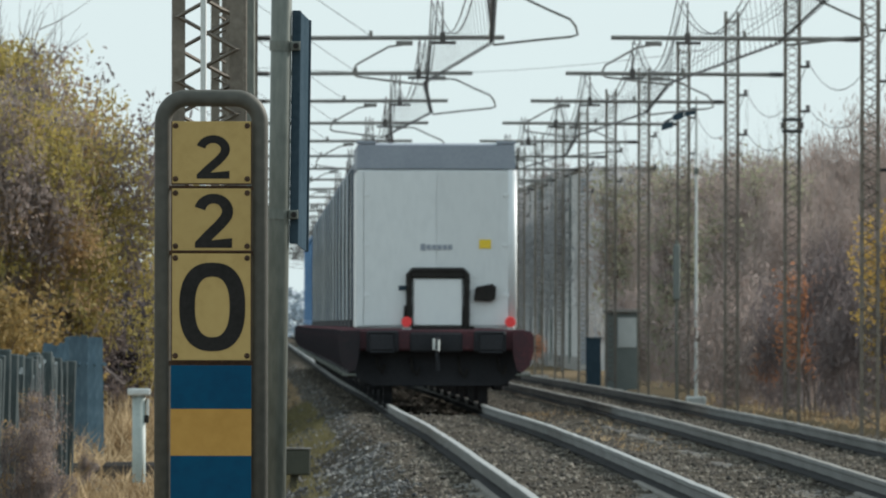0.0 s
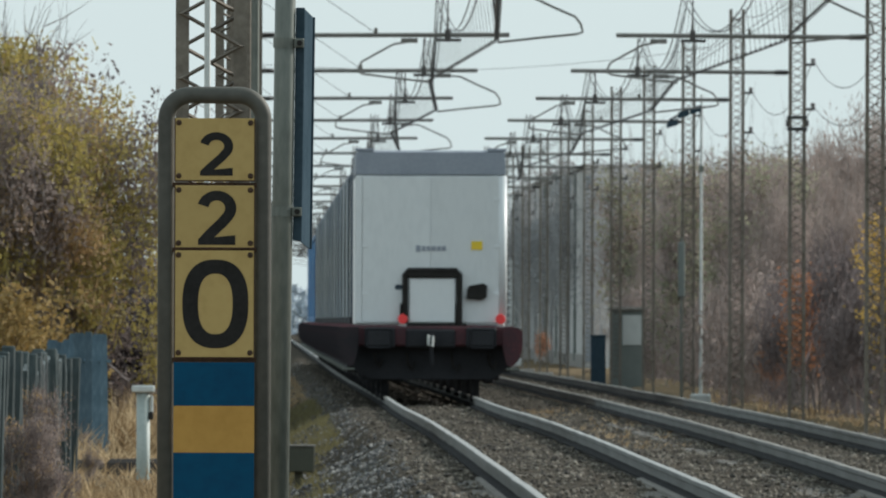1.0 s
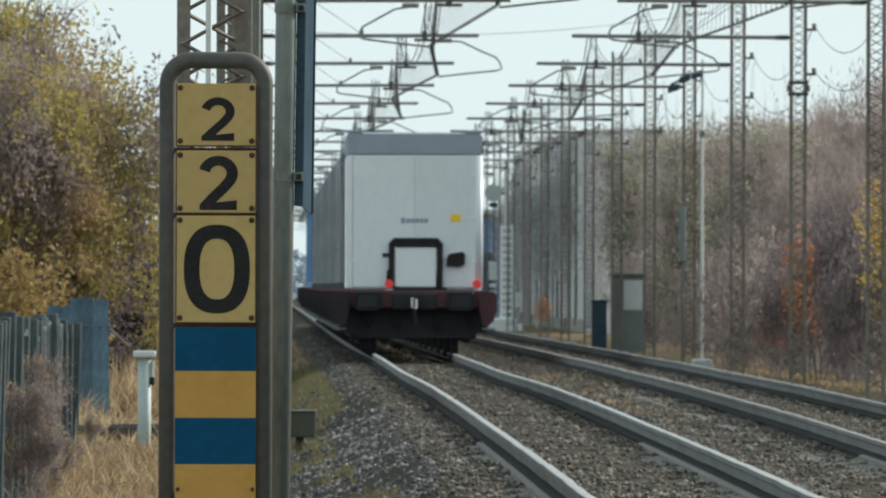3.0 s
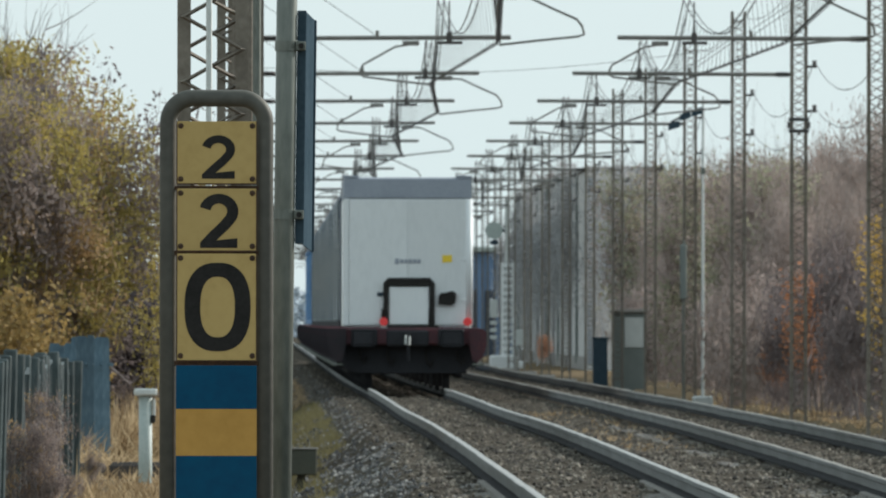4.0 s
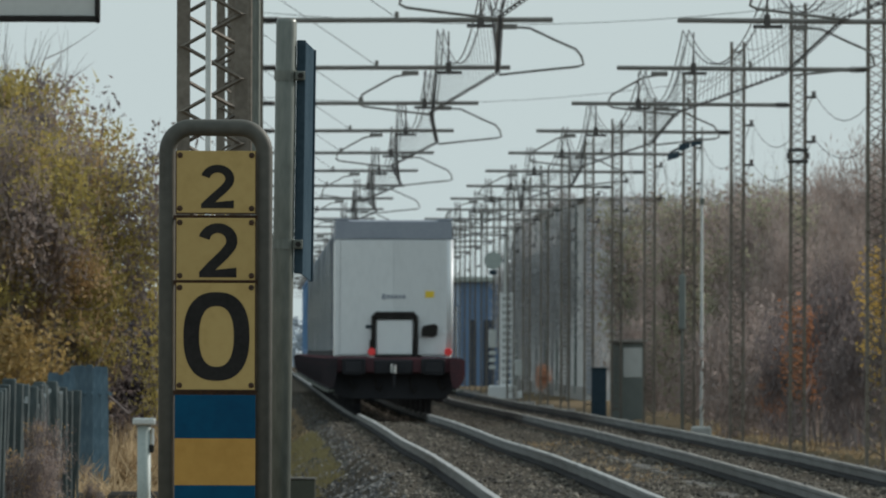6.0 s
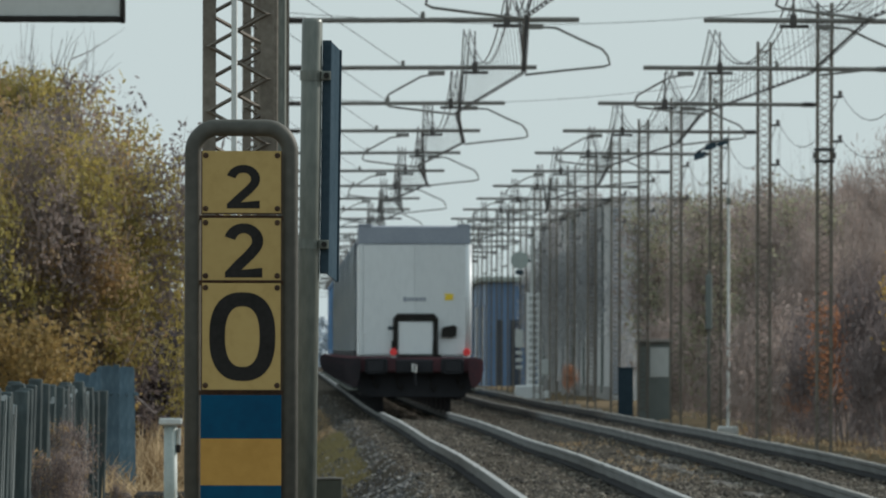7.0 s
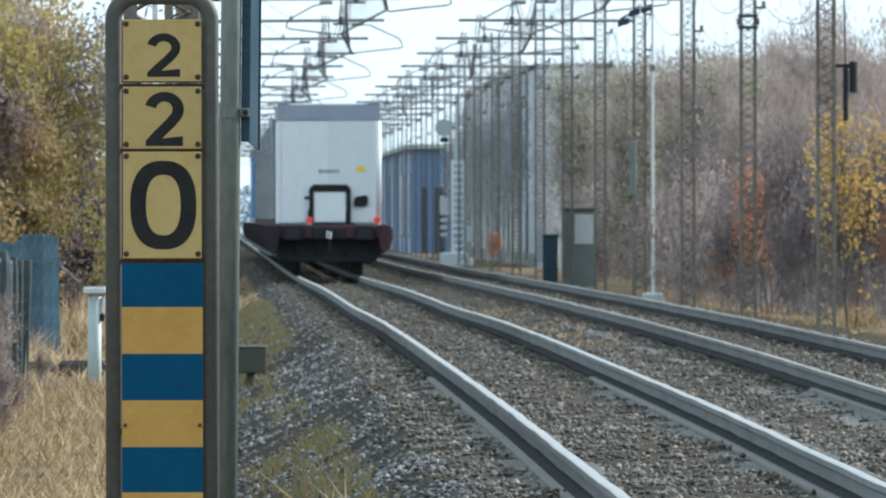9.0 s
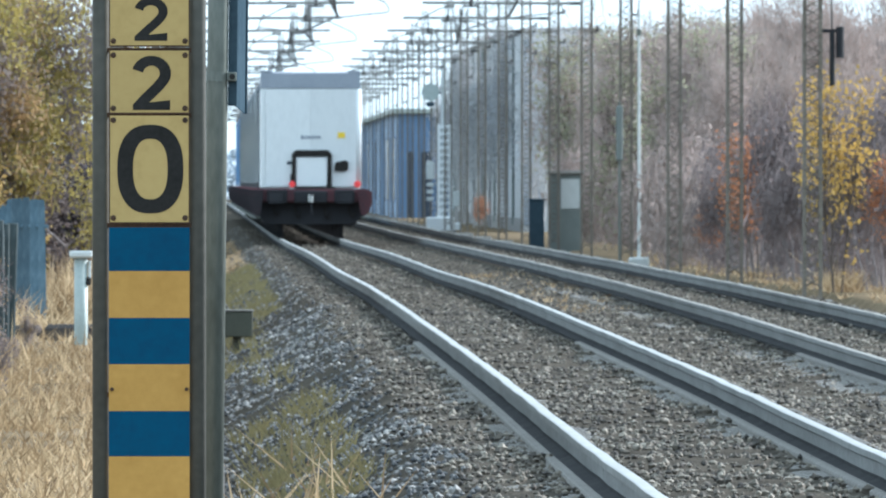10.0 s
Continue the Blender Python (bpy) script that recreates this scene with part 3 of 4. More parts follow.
def build_marker():
    X, Y = -0.166, 88.0
    k = thing("kilometre_marker", "grey tube frame holding cream digit plates above blue and ochre bands", "railway marker")
    k.matrix_basis = pose(X, Y, 0)
    R, W, Z = 0.030, 0.171, 2.234
    arc = [(W - 0.085 + 0.085 * math.sin(a), Z - 0.085 + 0.085 * math.cos(a)) for a in [radians(9 * i) for i in range(11)]]
    pts = [(-W, -0.6), (-W, Z - 0.13)] + [(-a, b) for a, b in reversed(arc)] + arc + [(W, Z - 0.13), (W, -0.6)]
    tube = Shape().tube([(a, 0.02, b) for a, b in pts], R, 16)
    tube.smooth = True
    part("tube_frame", tube, GREYTUBE, k, "weathered grey bent steel tube")
    yf = -0.012
    for ch, z0, z1, w, h, dx in (("2", 1.932, 2.152, 0.116, 0.154, 0.006), ("2", 1.694, 1.914, 0.132, 0.192, 0.008), ("0", 1.306, 1.684, 0.234, 0.314, 0.004)):
        p = part("digit_plate", Shape().box(-0.1425, 0.1435, yf - 0.003, yf + 0.003, z0, z1, 0.0015), CREAM, k, "cream enamel plate with black digit")
        digit(ch, w, h, dx, (z0 + z1) / 2 - (0.016 if z0 > 1.9 else 0.004 if ch == "2" else 0), yf - 0.003, p)
        for sx in (-0.127, 0.127):
            for z in (z0 + 0.016, z1 - 0.016):
                part("bolt", Shape().tube([(sx, yf - 0.0031, z), (sx, yf - 0.0038, z), (sx, yf - 0.004, z), (sx, yf - 0.011, z)], [0.0105, 0.0098, 0.0075, 0.006], 9), RUST, p)
        rim = Shape().box(-0.1425, 0.1435, yf - 0.0035, yf + 0.002, z0 - 0.004, z0 + 0.0005)
        part("rusty_edge", rim, RUST, p)
        for sx in (-0.1425, 0.1395):
            part("rusty_edge", Shape().box(sx, sx + 0.004, yf - 0.0036, yf + 0.002, z0 + 0.001, z1), RUST, p)
    z, col = 1.288, 0
    for z2 in (1.134, 0.968, 0.804, 0.638, 0.478, 0.314, 0.15):
        part("band", Shape().box(-0.143, 0.143, yf - 0.002, yf + 0.004, z2, z, 0.0008), BLUE if col == 0 else OCHRE, k, "dark blue band" if col == 0 else "ochre yellow band")
        z, col = z2, 1 - col
    for zz in (0.716, 0.20):
        for sx in (-0.132, 0.132):
            part("bolt", Shape().tube([(sx, yf - 0.002, zz), (sx, yf - 0.010, zz)], 0.007, 8), RUST, k)
    for zz in (1.92, 1.69, 1.30, 0.7):
        part("cross_strap", Shape().box(-0.165, 0.165, 0.0, 0.008, zz - 0.012, zz + 0.004), RUST, k)


def build_sign_pole():
    p = thing("signal_pole", "grey galvanised pole carrying a blue-grey plate seen edge-on", "sign post")
    p.matrix_basis = pose(0.080, 98.0, 0, 0, 0.62, 0)
    s = Shape().tube([(-0.016, 0, -0.7), (-0.016, 0, 2.74), (-0.016, 0, 2.755)], [0.041, 0.041, 0.036], 18)
    s.smooth = True
    part("pole", s, GALV, p)
    part("pipe", Shape().tube([(-0.052, 0.03, -0.7), (-0.052, 0.03, 1.9)], 0.014, 8), GALV, p)
    plate = Shape()
    a, b = Vector((0.052, 0.02, 0)), Vector((0.092, 0.62, 0))
    for off, t in ((0.0, 0.004),):
        plate.face((a.x, a.y, 1.75), (b.x, b.y, 1.72), (b.x, b.y, 2.64), (a.x, a.y, 2.67))
        plate.face((a.x + t, a.y, 1.75), (a.x + t, a.y, 2.67), (b.x + t, b.y, 2.64), (b.x + t, b.y, 1.72))
    pl = part("plate", plate, PLATE, p, "blue-grey metal plate with folded rim")
    part("rim", Shape().box(0.026, 0.062, 0.0, 0.02, 1.75, 2.67, 0.003), PLATE, pl)
    part("rim", Shape().box(0.088, 0.104, 0.60, 0.63, 1.72, 2.64, 0.003), PLATE, pl)
    for z in (2.53, 1.865):
        c = Shape().tube([(-0.016, 0, z - 0.02), (-0.016, 0, z + 0.02)], 0.046, 16)
        c.box(0.02, 0.06, -0.035, 0.03, z - 0.018, z + 0.018, 0.003)
        part("clamp", c, GALV, p)
        part("clamp_bolt", Shape().tube([(0.042, -0.05, z), (0.042, -0.03, z)], 0.012, 6), BLACK, p)


def build_platform_sign():
    s = thing("hanging_sign", "light grey sign panel in a dark frame on a post", "sign")
    s.matrix_basis = pose(-0.40, 60, 0)
    part("panel", Shape().box(-0.93, -0.012, -0.02, 0.02, 2.255, 2.62), SIGNFACE, s)
    part("frame", Shape().box(-0.95, 0.0, -0.03, 0.03, 2.238, 2.254, 0.003).box(-0.95, 0.0, -0.03, 0.03, 2.621, 2.637, 0.003)
         .box(-0.0115, 0.002, -0.03, 0.03, 2.236, 2.639, 0.003).box(-0.952, -0.931, -0.03, 0.03, 2.236, 2.639, 0.003), BLACK, s, "dark metal frame")
    part("post", Shape().tube([(-0.8, 0.08, -0.6), (-0.8, 0.08, 2.9)], 0.04, 12), GALV, s)


def build_pipe_post():
    m = thing("cable_riser", "slim tan steel pipe beside the lattice mast", "pipe")
    m.matrix_basis = pose(-0.245, 113.5, 0)
    part("pipe", Shape().tube([(0, 0, -0.6), (0, 0, 7)], 0.014, 8), PALE, m)
    n = thing("line_post", "plain dark steel post behind the mast", "post")
    n.matrix_basis = pose(-0.10, 123, 0)
    part("post", Shape().box(-0.052, 0.052, -0.05, 0.05, -0.6, 7.2, 0.006), MASTPAINT, n)
    o = thing("line_post", "plain grey steel post behind the mast", "post")
    o.matrix_basis = pose(-0.035, 131, 0)
    part("post", Shape().tube([(0, 0, -0.6), (0, 0, 7.2)], 0.028, 8), GALV, o)


# ---- verge: marker post, duct, box, fence ----
def build_verge():
    p = thing("marker_post", "pale green-grey post with a flat white cap", "post")
    p.matrix_basis = pose(-1.135, 245, -0.23)
    s = Shape().tube([(0, 0, -0.4), (0, 0, 0.93)], 0.066, 12)
    s.smooth = True
    part("post", s, PALEGREEN, p)
    part("cap", Shape().box(-0.115, 0.115, -0.11, 0.11, 0.93, 1.0, 0.015), PALE, p, "white flat cap")
    part("latch", Shape().box(0.07, 0.10, -0.03, 0.03, 0.72, 0.90, 0.006), PALE, p)
    part("lock", Shape().box(0.05, 0.10, -0.05, 0.0, 0.66, 0.74, 0.01), BLACK, p)
    d = thing("cable_duct", "dark weathered trough lying in the dry grass", "cable duct")
    d.matrix_basis = pose(-1.2, 251, -0.27)
    for k in range(3):
        x = -0.95 + k * 0.62
        part("section", Shape().box(x, x + 0.6, -0.2, 0.2, -0.1, 0.27 + 0.012 * (k % 2), 0.04), WOODDARK, d)
    b = thing("ground_box", "olive-brown metal box on a short stake in the ballast slope", "equipment box")
    b.matrix_basis = pose(0.48, 293, -0.38)
    part("stake", Shape().box(-0.05, 0.05, -0.04, 0.04, -0.6, 0.0), OLIVE, b)
    part("body", Shape().box(-0.19, 0.19, -0.15, 0.15, 0.0, 0.30, 0.012), OLIVE, b)
    part("lid", Shape().box(-0.205, 0.205, -0.165, 0.165, 0.301, 0.325, 0.008), CONCRETE, b, "pale lid edge")


def build_fence():
    """A low panel fence runs along the line and ends at a taller paling screen set across."""
    rng = random.Random(4)
    f = thing("palisade_fence", "dark teal weathered panel fence along the verge", "fence")
    boards = []
    for top, cut in ((1.29, 0.0), (1.32, 0.03), (1.26, 0.015), (1.30, 0.05)):
        q = Shape().box(-0.011, 0.011, 0.0, 0.31, -0.3, top)
        q.v[1], q.v[5] = (-0.011, 0.0, top - cut), (0.011, 0.0, top - cut)
        boards.append(q.mesh("board", FENCE_DARK))
    post = Shape().box(-0.05, 0.05, -0.05, 0.05, -0.4, 1.36, 0.012).mesh("post", FENCE_DARK)
    bar = Shape().tube([(-0.04, 0, 0), (-0.04, 2.4, 0)], 0.022, 5).mesh("rail", FENCE_DARK)

    def put(me, name, x, y, z, lean=0.0, yaw=0.0):
        o = new(name, me)
        o.parent, o.matrix_basis = f, pose(x, y, z, 0, lean, yaw)

    for k in range(41):
        y, x = 141 + 2.4 * k, -1.79 + 0.05 * math.sin(k * 0.9) + rng.uniform(-0.02, 0.02)
        z, lean, drop = ground_z(x, y) + 0.05 - 0.0027 * (y - 172), rng.uniform(-2.0, 2.0), rng.uniform(-0.05, 0.05)
        put(post, "post", x, y, z + rng.uniform(-0.03, 0.06), rng.uniform(-2, 2))
        put(bar, "rail", x, y, z + 0.3)
        put(bar, "rail", x, y, z + 1.05)
        for j in range(7):
            put(boards[rng.randrange(4)], "board", x + 0.012 * (j % 2), y + 0.05 + 0.332 * j, z + drop + rng.uniform(-0.025, 0.025), lean + rng.uniform(-0.8, 0.8), rng.uniform(-1, 1))
    g = thing("palisade_fence", "taller blue-grey weathered palings closing the fence's end", "fence")
    pales = []
    for w in (0.085, 0.105, 0.125):
        q = Shape().loft([[(-w * m / 2, -0.012, z), (w * m / 2, -0.012, z), (w * m / 2, 0.012, z), (-w * m / 2, 0.012, z)] for z, m in ((-0.3, 1), (1.49, 1), (1.52, 0.75))])
        q.f.append((8, 9, 10, 11))
        pales.append(q.mesh("board", FENCE))
    for k in range(8):
        o = new("board", pales[rng.randrange(3)])
        o.parent, o.matrix_basis = g, pose(-2.42 + 0.093 * k, 290 - 0.35 * k, -0.27 + rng.uniform(-0.03, 0.03) + (0 if k > 2 else -0.1), rng.uniform(-2, 2), rng.uniform(-1.5, 1.5), rng.uniform(-8, 8))
    for z in (0.25, 1.2):
        part("rail", Shape().tube([(-2.44, 290.06, z - 0.27), (-1.72, 287.5, z - 0.27)], 0.025, 5), FENCE, g)


# ---- plants ----
def leaf(g, p, r, rng, hang=False):
    """A folded small leaf of two triangles; hang makes it a slim upright shoot."""
    a = rng.normal(size=3)
    if hang:
        a, r = a * (0.3, 0.3, 0.2) + (0, 0, 1.0), r * 2.6
    a /= np.linalg.norm(a)
    b = np.cross(a, rng.normal(size=3))
    b /= np.linalg.norm(b)
    i = len(g.v)
    w = r * (0.12 if hang else 0.55)
    g.v += [tuple(p - a * r), tuple(p + b * w), tuple(p + a * r), tuple(p - b * w)]
    g.f += [(i, i + 1, i + 2), (i, i + 2, i + 3)]


def grow(g, tips, p, d, length, r, level, rng, n=4):
    """Branches out from p; collects the ends of the last twigs."""
    q, pts, rad = Vector(p), [Vector(p)], [r]
    for k in range(3):
        d = (d + Vector(rng.normal(size=3)) * 0.16 + Vector((0, 0, 0.06))).normalized()
        q = q + d * length / 3
        pts.append(q)
        rad.append(r * (1 - 0.25 * (k + 1)))
    g.tube(pts, rad, 5 if level > 2 else 3, False)
    if level == 0:
        tips += pts[1:]
        return
    for k in range(n):
        f = rng.uniform(0.35, 1.0)
        base = pts[min(int(f * 3), 2)].lerp(pts[min(int(f * 3) + 1, 3)], f * 3 % 1 if f < 1 else 1)
        nd = (d + Vector(rng.normal(size=3)) * 0.55).normalized()
        grow(g, tips, base, nd, length * rng.uniform(0.5, 0.75), r * 0.5, level - 1, rng, n)


def build_plant(name, label, height, width, spread, seed, leaves, leaf_r, mats, stems=3, levels=3, fan=4, ball=0.16, cut=95, hang=0.0):
    rng = np.random.default_rng(seed)
    t = thing(name, label, "tree" if name.endswith("tree") else "shrub")
    wood, tips = Shape(), []
    for k in range(stems):
        a = 2 * math.pi * (k + rng.random()) / stems
        d = Vector((math.cos(a) * spread, math.sin(a) * spread, 1)).normalized()
        grow(wood, tips, (0.15 * math.cos(a), 0.15 * math.sin(a), -0.3), d, height * rng.uniform(0.42, 0.52), 0.012 * height, levels, rng, fan)
    # bring the plant to its height and half-width
    pts = np.array([tuple(p) for p in tips])
    fz = 0.94 * height / np.percentile(pts[:, 2], 99)
    fr = width / np.percentile(np.hypot(pts[:, 0], pts[:, 1]), 96)
    wood.v = [(a * fr, b * fr, c * fz) for a, b, c in wood.v]
    tips = [(p[0] * fr, p[1] * fr, p[2] * fz) for p in pts]
    part("trunk", wood, mats[0], t)
    per = leaves // max(1, len(mats) - 1)
    tips.sort(key=lambda p: fbm(p[0] + seed, p[1] + p[2] * 1.3, 1.5, 2) + 0.12 * rng.random())
    rim = np.percentile(pts[:, 2], cut) * fz
    tips = [p for p in tips if p[2] < rim]
    for j, m in enumerate(mats[1:]):
        g = Shape()
        if len(tips):
            n = len(tips) / (len(mats) - 1)
            for _ in range(per):
                p = tips[min(len(tips) - 1, int((j + rng.random()) * n))]
                leaf(g, np.array(p) + rng.normal(size=3) * ball, leaf_r * rng.uniform(0.6, 1.4), rng, rng.random() < hang)
            part("crown", g, m, t)
    return t


def scatter(plants, places, seed, group):
    """Sets each plant once and then its copies."""
    rng = random.Random(seed)
    used = set()
    for x, y, s in places:
        p = plants[rng.randrange(len(plants))]
        m = Matrix.Translation((x, y, ground_z(x, y))) @ pose(0, 0, 0, 0, 0, rng.uniform(0, 360)) @ Matrix.Diagonal((s * rng.uniform(0.85, 1.15), s * rng.uniform(0.85, 1.15), s, 1))
        if p in used:
            copy_thing(p, m)
        else:
            p.matrix_basis = m
            tagged(p, group=group)
            used.add(p)
    for p in plants:
        if p not in used:
            for o in (*p.children_recursive, p):
                bpy.data.objects.remove(o)


def build_plants():
    rng = random.Random(11)
    olive = [build_plant("shrub", "olive and tan half-bare autumn shrub beside the line", 4.8, 1.75, 0.5, s, 62000, 0.028, [TWIG_DARK, LEAF_OLIVE, LEAF_BROWN, LEAF_TAN, LEAF_OLIVE, LEAF_DARK], 8, 3, 5, 0.10, 95, 0.15) for s in (21, 22)]
    brown = [build_plant("shrub", "grey-brown thinning shrub with few dry leaves", 4.4, 1.1, 0.4, s, 12000, 0.032, [TWIG_DARK, LEAF_BROWN, LEAF_DARK, LEAF_TAN, LEAF_DARK, LEAF_BROWN], 7, 3, 5, 0.09, 95, 0.35) for s in (31, 32)]
    scatter(olive, [(-3.2, 300, 1.08), (-4.8, 304, 1.12), (-3.3, 318, 0.95), (-4.2, 322, 1.12), (-3.6, 345, 1.15)], 1, "shrubs along the fence")
    scatter(brown, [(-1.58, 168, 0.26), (-1.6, 181, 0.30), (-1.62, 195, 0.25), (-1.6, 208, 0.3), (-1.64, 222, 0.24), (-1.62, 240, 0.3), (-1.95, 281, 0.28), (-2.0, 322, 0.94), (-1.75, 338, 0.86), (-2.5, 350, 1.1), (-1.55, 346, 1.12), (-1.38, 374, 1.15), (-1.7, 365, 0.9), (-2.6, 385, 1.2)]
            + [(rng.uniform(-3.6, -2.0), y, rng.uniform(0.95, 1.2)) for y in range(400, 500, 20)] + [(rng.uniform(-2.5, -1.45), y, rng.uniform(0.95, 1.2)) for y in range(420, 900, 12)], 2, "thin shrubs along the line")
    bare = [build_plant("bare_tree", "slender bare tree of the wood, grey-brown paled for haze", 6.7, 1.0, 0.2, s, 7500, 0.036, [TWIG_HAZED, LEAF_BROWN], 6, 4, 4, 0.14, 99, 0.8) for s in (41, 42, 43)]
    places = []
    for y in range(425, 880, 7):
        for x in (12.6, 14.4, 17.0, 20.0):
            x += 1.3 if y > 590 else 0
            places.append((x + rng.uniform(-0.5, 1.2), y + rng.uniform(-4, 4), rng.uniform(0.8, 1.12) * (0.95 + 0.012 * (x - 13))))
    # trees beyond 565 m get the haze-lightened colours, nearer ones the dark
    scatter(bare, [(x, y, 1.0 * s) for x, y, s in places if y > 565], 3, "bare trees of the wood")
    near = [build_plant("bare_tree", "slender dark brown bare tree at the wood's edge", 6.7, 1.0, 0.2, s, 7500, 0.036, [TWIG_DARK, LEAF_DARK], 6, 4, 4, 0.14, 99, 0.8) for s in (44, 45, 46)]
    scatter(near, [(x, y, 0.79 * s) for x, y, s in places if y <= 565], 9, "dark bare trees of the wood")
    # poplar bark and leaves carry the distance haze in their pale colour
    tall = [build_plant("bare_tree", "upright bare poplar in a close row, paled for haze", 8.2, 0.75, 0.07, s, 2000, 0.06, [TWIG_HAZE_PALE, LEAF_HAZE_PALE], 8, 3, 4, 0.16, 99) for s in (91, 92)]
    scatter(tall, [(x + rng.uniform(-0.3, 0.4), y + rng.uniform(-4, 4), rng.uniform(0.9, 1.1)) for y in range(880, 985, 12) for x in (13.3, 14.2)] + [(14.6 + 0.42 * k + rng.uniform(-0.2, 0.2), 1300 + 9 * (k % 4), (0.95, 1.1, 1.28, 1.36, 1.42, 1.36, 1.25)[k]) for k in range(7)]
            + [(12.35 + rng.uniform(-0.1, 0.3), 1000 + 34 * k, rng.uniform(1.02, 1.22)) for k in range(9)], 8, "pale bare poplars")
    crown = [build_plant("bare_tree", "broad grey-brown bare crown rising behind the works", 12.0, 2.1, 0.25, 95, 12000, 0.055, [TWIG_DARK, LEAF_HAZE_PALE, LEAF_DARK], 6, 4, 4, 0.2, 99, 0.5)]
    scatter(crown, [(14.4, 1300, 0.88), (16.2, 1312, 1.04), (15.4, 1328, 0.98), (17.3, 1330, 0.94)], 13, "bare crowns behind the works")
    low = [build_plant("shrub", "low brown thicket shrub at the wood's foot, paled for haze", 2.6, 1.0, 0.6, s, 4500, 0.045, [TWIG_HAZED, LEAF_BROWN, LEAF_BROWN], 6, 3, 4, 0.16, 95, 0.5) for s in (51, 52)]
    dim = [build_plant("shrub", "low dark brown thicket shrub at the wood's foot", 2.6, 1.0, 0.6, 53, 4500, 0.045, [TWIG_DARK, LEAF_DARK, LEAF_DARK], 6, 3, 4, 0.16, 95, 0.5)]
    scatter(dim, [(12.0 + rng.uniform(-0.3, 1.0), y, rng.uniform(0.8, 1.3)) for y in range(420, 560, 7)], 10, "dark thicket at the wood's foot")
    gold = [build_plant("shrub", "golden dry undergrowth behind the fence", 2.3, 0.8, 0.6, 56, 5000, 0.04, [BARK, LEAF_GOLD], 7, 3, 4, 0.1)]
    scatter(gold, [(-2.9, 296, 1.0), (-3.3, 297, 0.9), (-2.45, 299, 0.7)], 11, "golden undergrowth")
    # added shrubs, dark in colour, fill the shaded gap under the bushes
    shade = [build_plant("shrub", "thicket added behind the verge, coloured dark for shade", 2.2, 0.55, 0.6, 57, 9000, 0.04, [BARK, LEAF_SHADE], 7, 3, 4, 0.1)]
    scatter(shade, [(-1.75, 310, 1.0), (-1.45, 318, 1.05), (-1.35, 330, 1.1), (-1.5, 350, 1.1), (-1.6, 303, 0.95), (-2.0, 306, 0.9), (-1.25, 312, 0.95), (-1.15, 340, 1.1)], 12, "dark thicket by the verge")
    scatter(low, [((12.1 if y < 590 else 13.3) + rng.uniform(-0.3, 1.0), y, rng.uniform(0.8, 1.3)) for y in range(560, 880, 8)], 4, "thicket at the wood's foot")
    orange = [build_plant("shrub", "rust-orange leaved young tree at the wood's edge", 3.4, 0.75, 0.4, 61, 2800, 0.045, [BARK, LEAF_ORANGE], 4, 3, 4, 0.16)]
    scatter(orange, [(11.15, 495, 0.95), (11.3, 545, 0.5), (12.0, 425, 0.8), (11.2, 980, 0.5)], 5, "rust-orange young trees")
    yellow = [build_plant("shrub", "yellow-leaved young tree at the wood's edge", 4.6, 0.8, 0.35, 71, 1300, 0.05, [BARK, LEAF_YELLOW], 3, 3, 4, 0.14)]
    scatter(yellow, [(10.95, 424, 0.95), (11.2, 440, 0.85)], 6, "yellow young trees")
    green = [build_plant("tree", "grey-green tall tree keeping some leaves", 7.2, 1.3, 0.25, 81, 6000, 0.06, [BARK, LEAF_GREEN, LEAF_BROWN], 4, 4, 4, 0.2)]
    scatter(green, [(13.6, 690, 1.0), (14.2, 640, 0.95), (13.1, 735, 1.1), (14.6, 720, 1.15), (13.9, 668, 1.05), (13.5, 790, 1.15), (12.9, 880, 1.2), (13.6, 930, 1.25), (14.4, 900, 1.2), (14.0, 840, 1.2), (15.0, 960, 1.25)], 7, "grey-green trees")


def build_far_wood():
    """An added low hedge of trees closing the plain on the horizon, coloured for haze."""
    rng, g = np.random.default_rng(15), Shape()
    for _ in range(16000):
        x = rng.uniform(-30, 60)
        y = 2300 + rng.uniform(0, 60)
        top = 4.5 + 2.5 * fbm(x, 0, 9.0) + 1.0 * fbm(x, 5, 2.0)
        leaf(g, np.array((x, y, rng.uniform(-0.4, max(1.5, top)))), rng.uniform(0.2, 0.42), rng)
    tagged(new("far_wood", g.mesh("far_wood", LEAF_FAR)), "low wood on the horizon, coloured pale blue-grey for haze", "trees", kind="stuff")


def build_grass():
    rng = np.random.default_rng(9)
    for name, mat, label, zones in (
            ("dry_grass", GRASS, "pale straw-coloured dry grass on the verge", ((-6, -0.2, 118, 200, 14, 1.0), (-6, -0.1, 200, 300, 8, 1.0), (-6, 0.2, 300, 430, 5, 1.1), (10.4, 12.5, 380, 620, 1.3, 0.9), (4.5, 5.5, 300, 430, 1.2, 0.6), (10.9, 11.3, 424, 432, 40, 3.5), (0.2, 1.2, 140, 175, 0.7, 3.2), (-2.8, -1.55, 194, 207, 6, 4.0), (-3.0, -1.5, 274, 285, 5, 3.5), (-1.85, -1.0, 289, 298, 70, 5.5), (0.1, 1.1, 520, 760, 3, 1.0))),
            ("green_grass", GRASS_GREEN, "dull green grass growing into the ballast", ((0.1, 1.15, 325, 520, 9, 1.0), (0.35, 1.1, 148, 205, 11, 1.1), (0.2, 0.8, 262, 330, 6, 1.0), (0.6, 0.9, 225, 262, 4, 1.0)))):
        g = Shape()
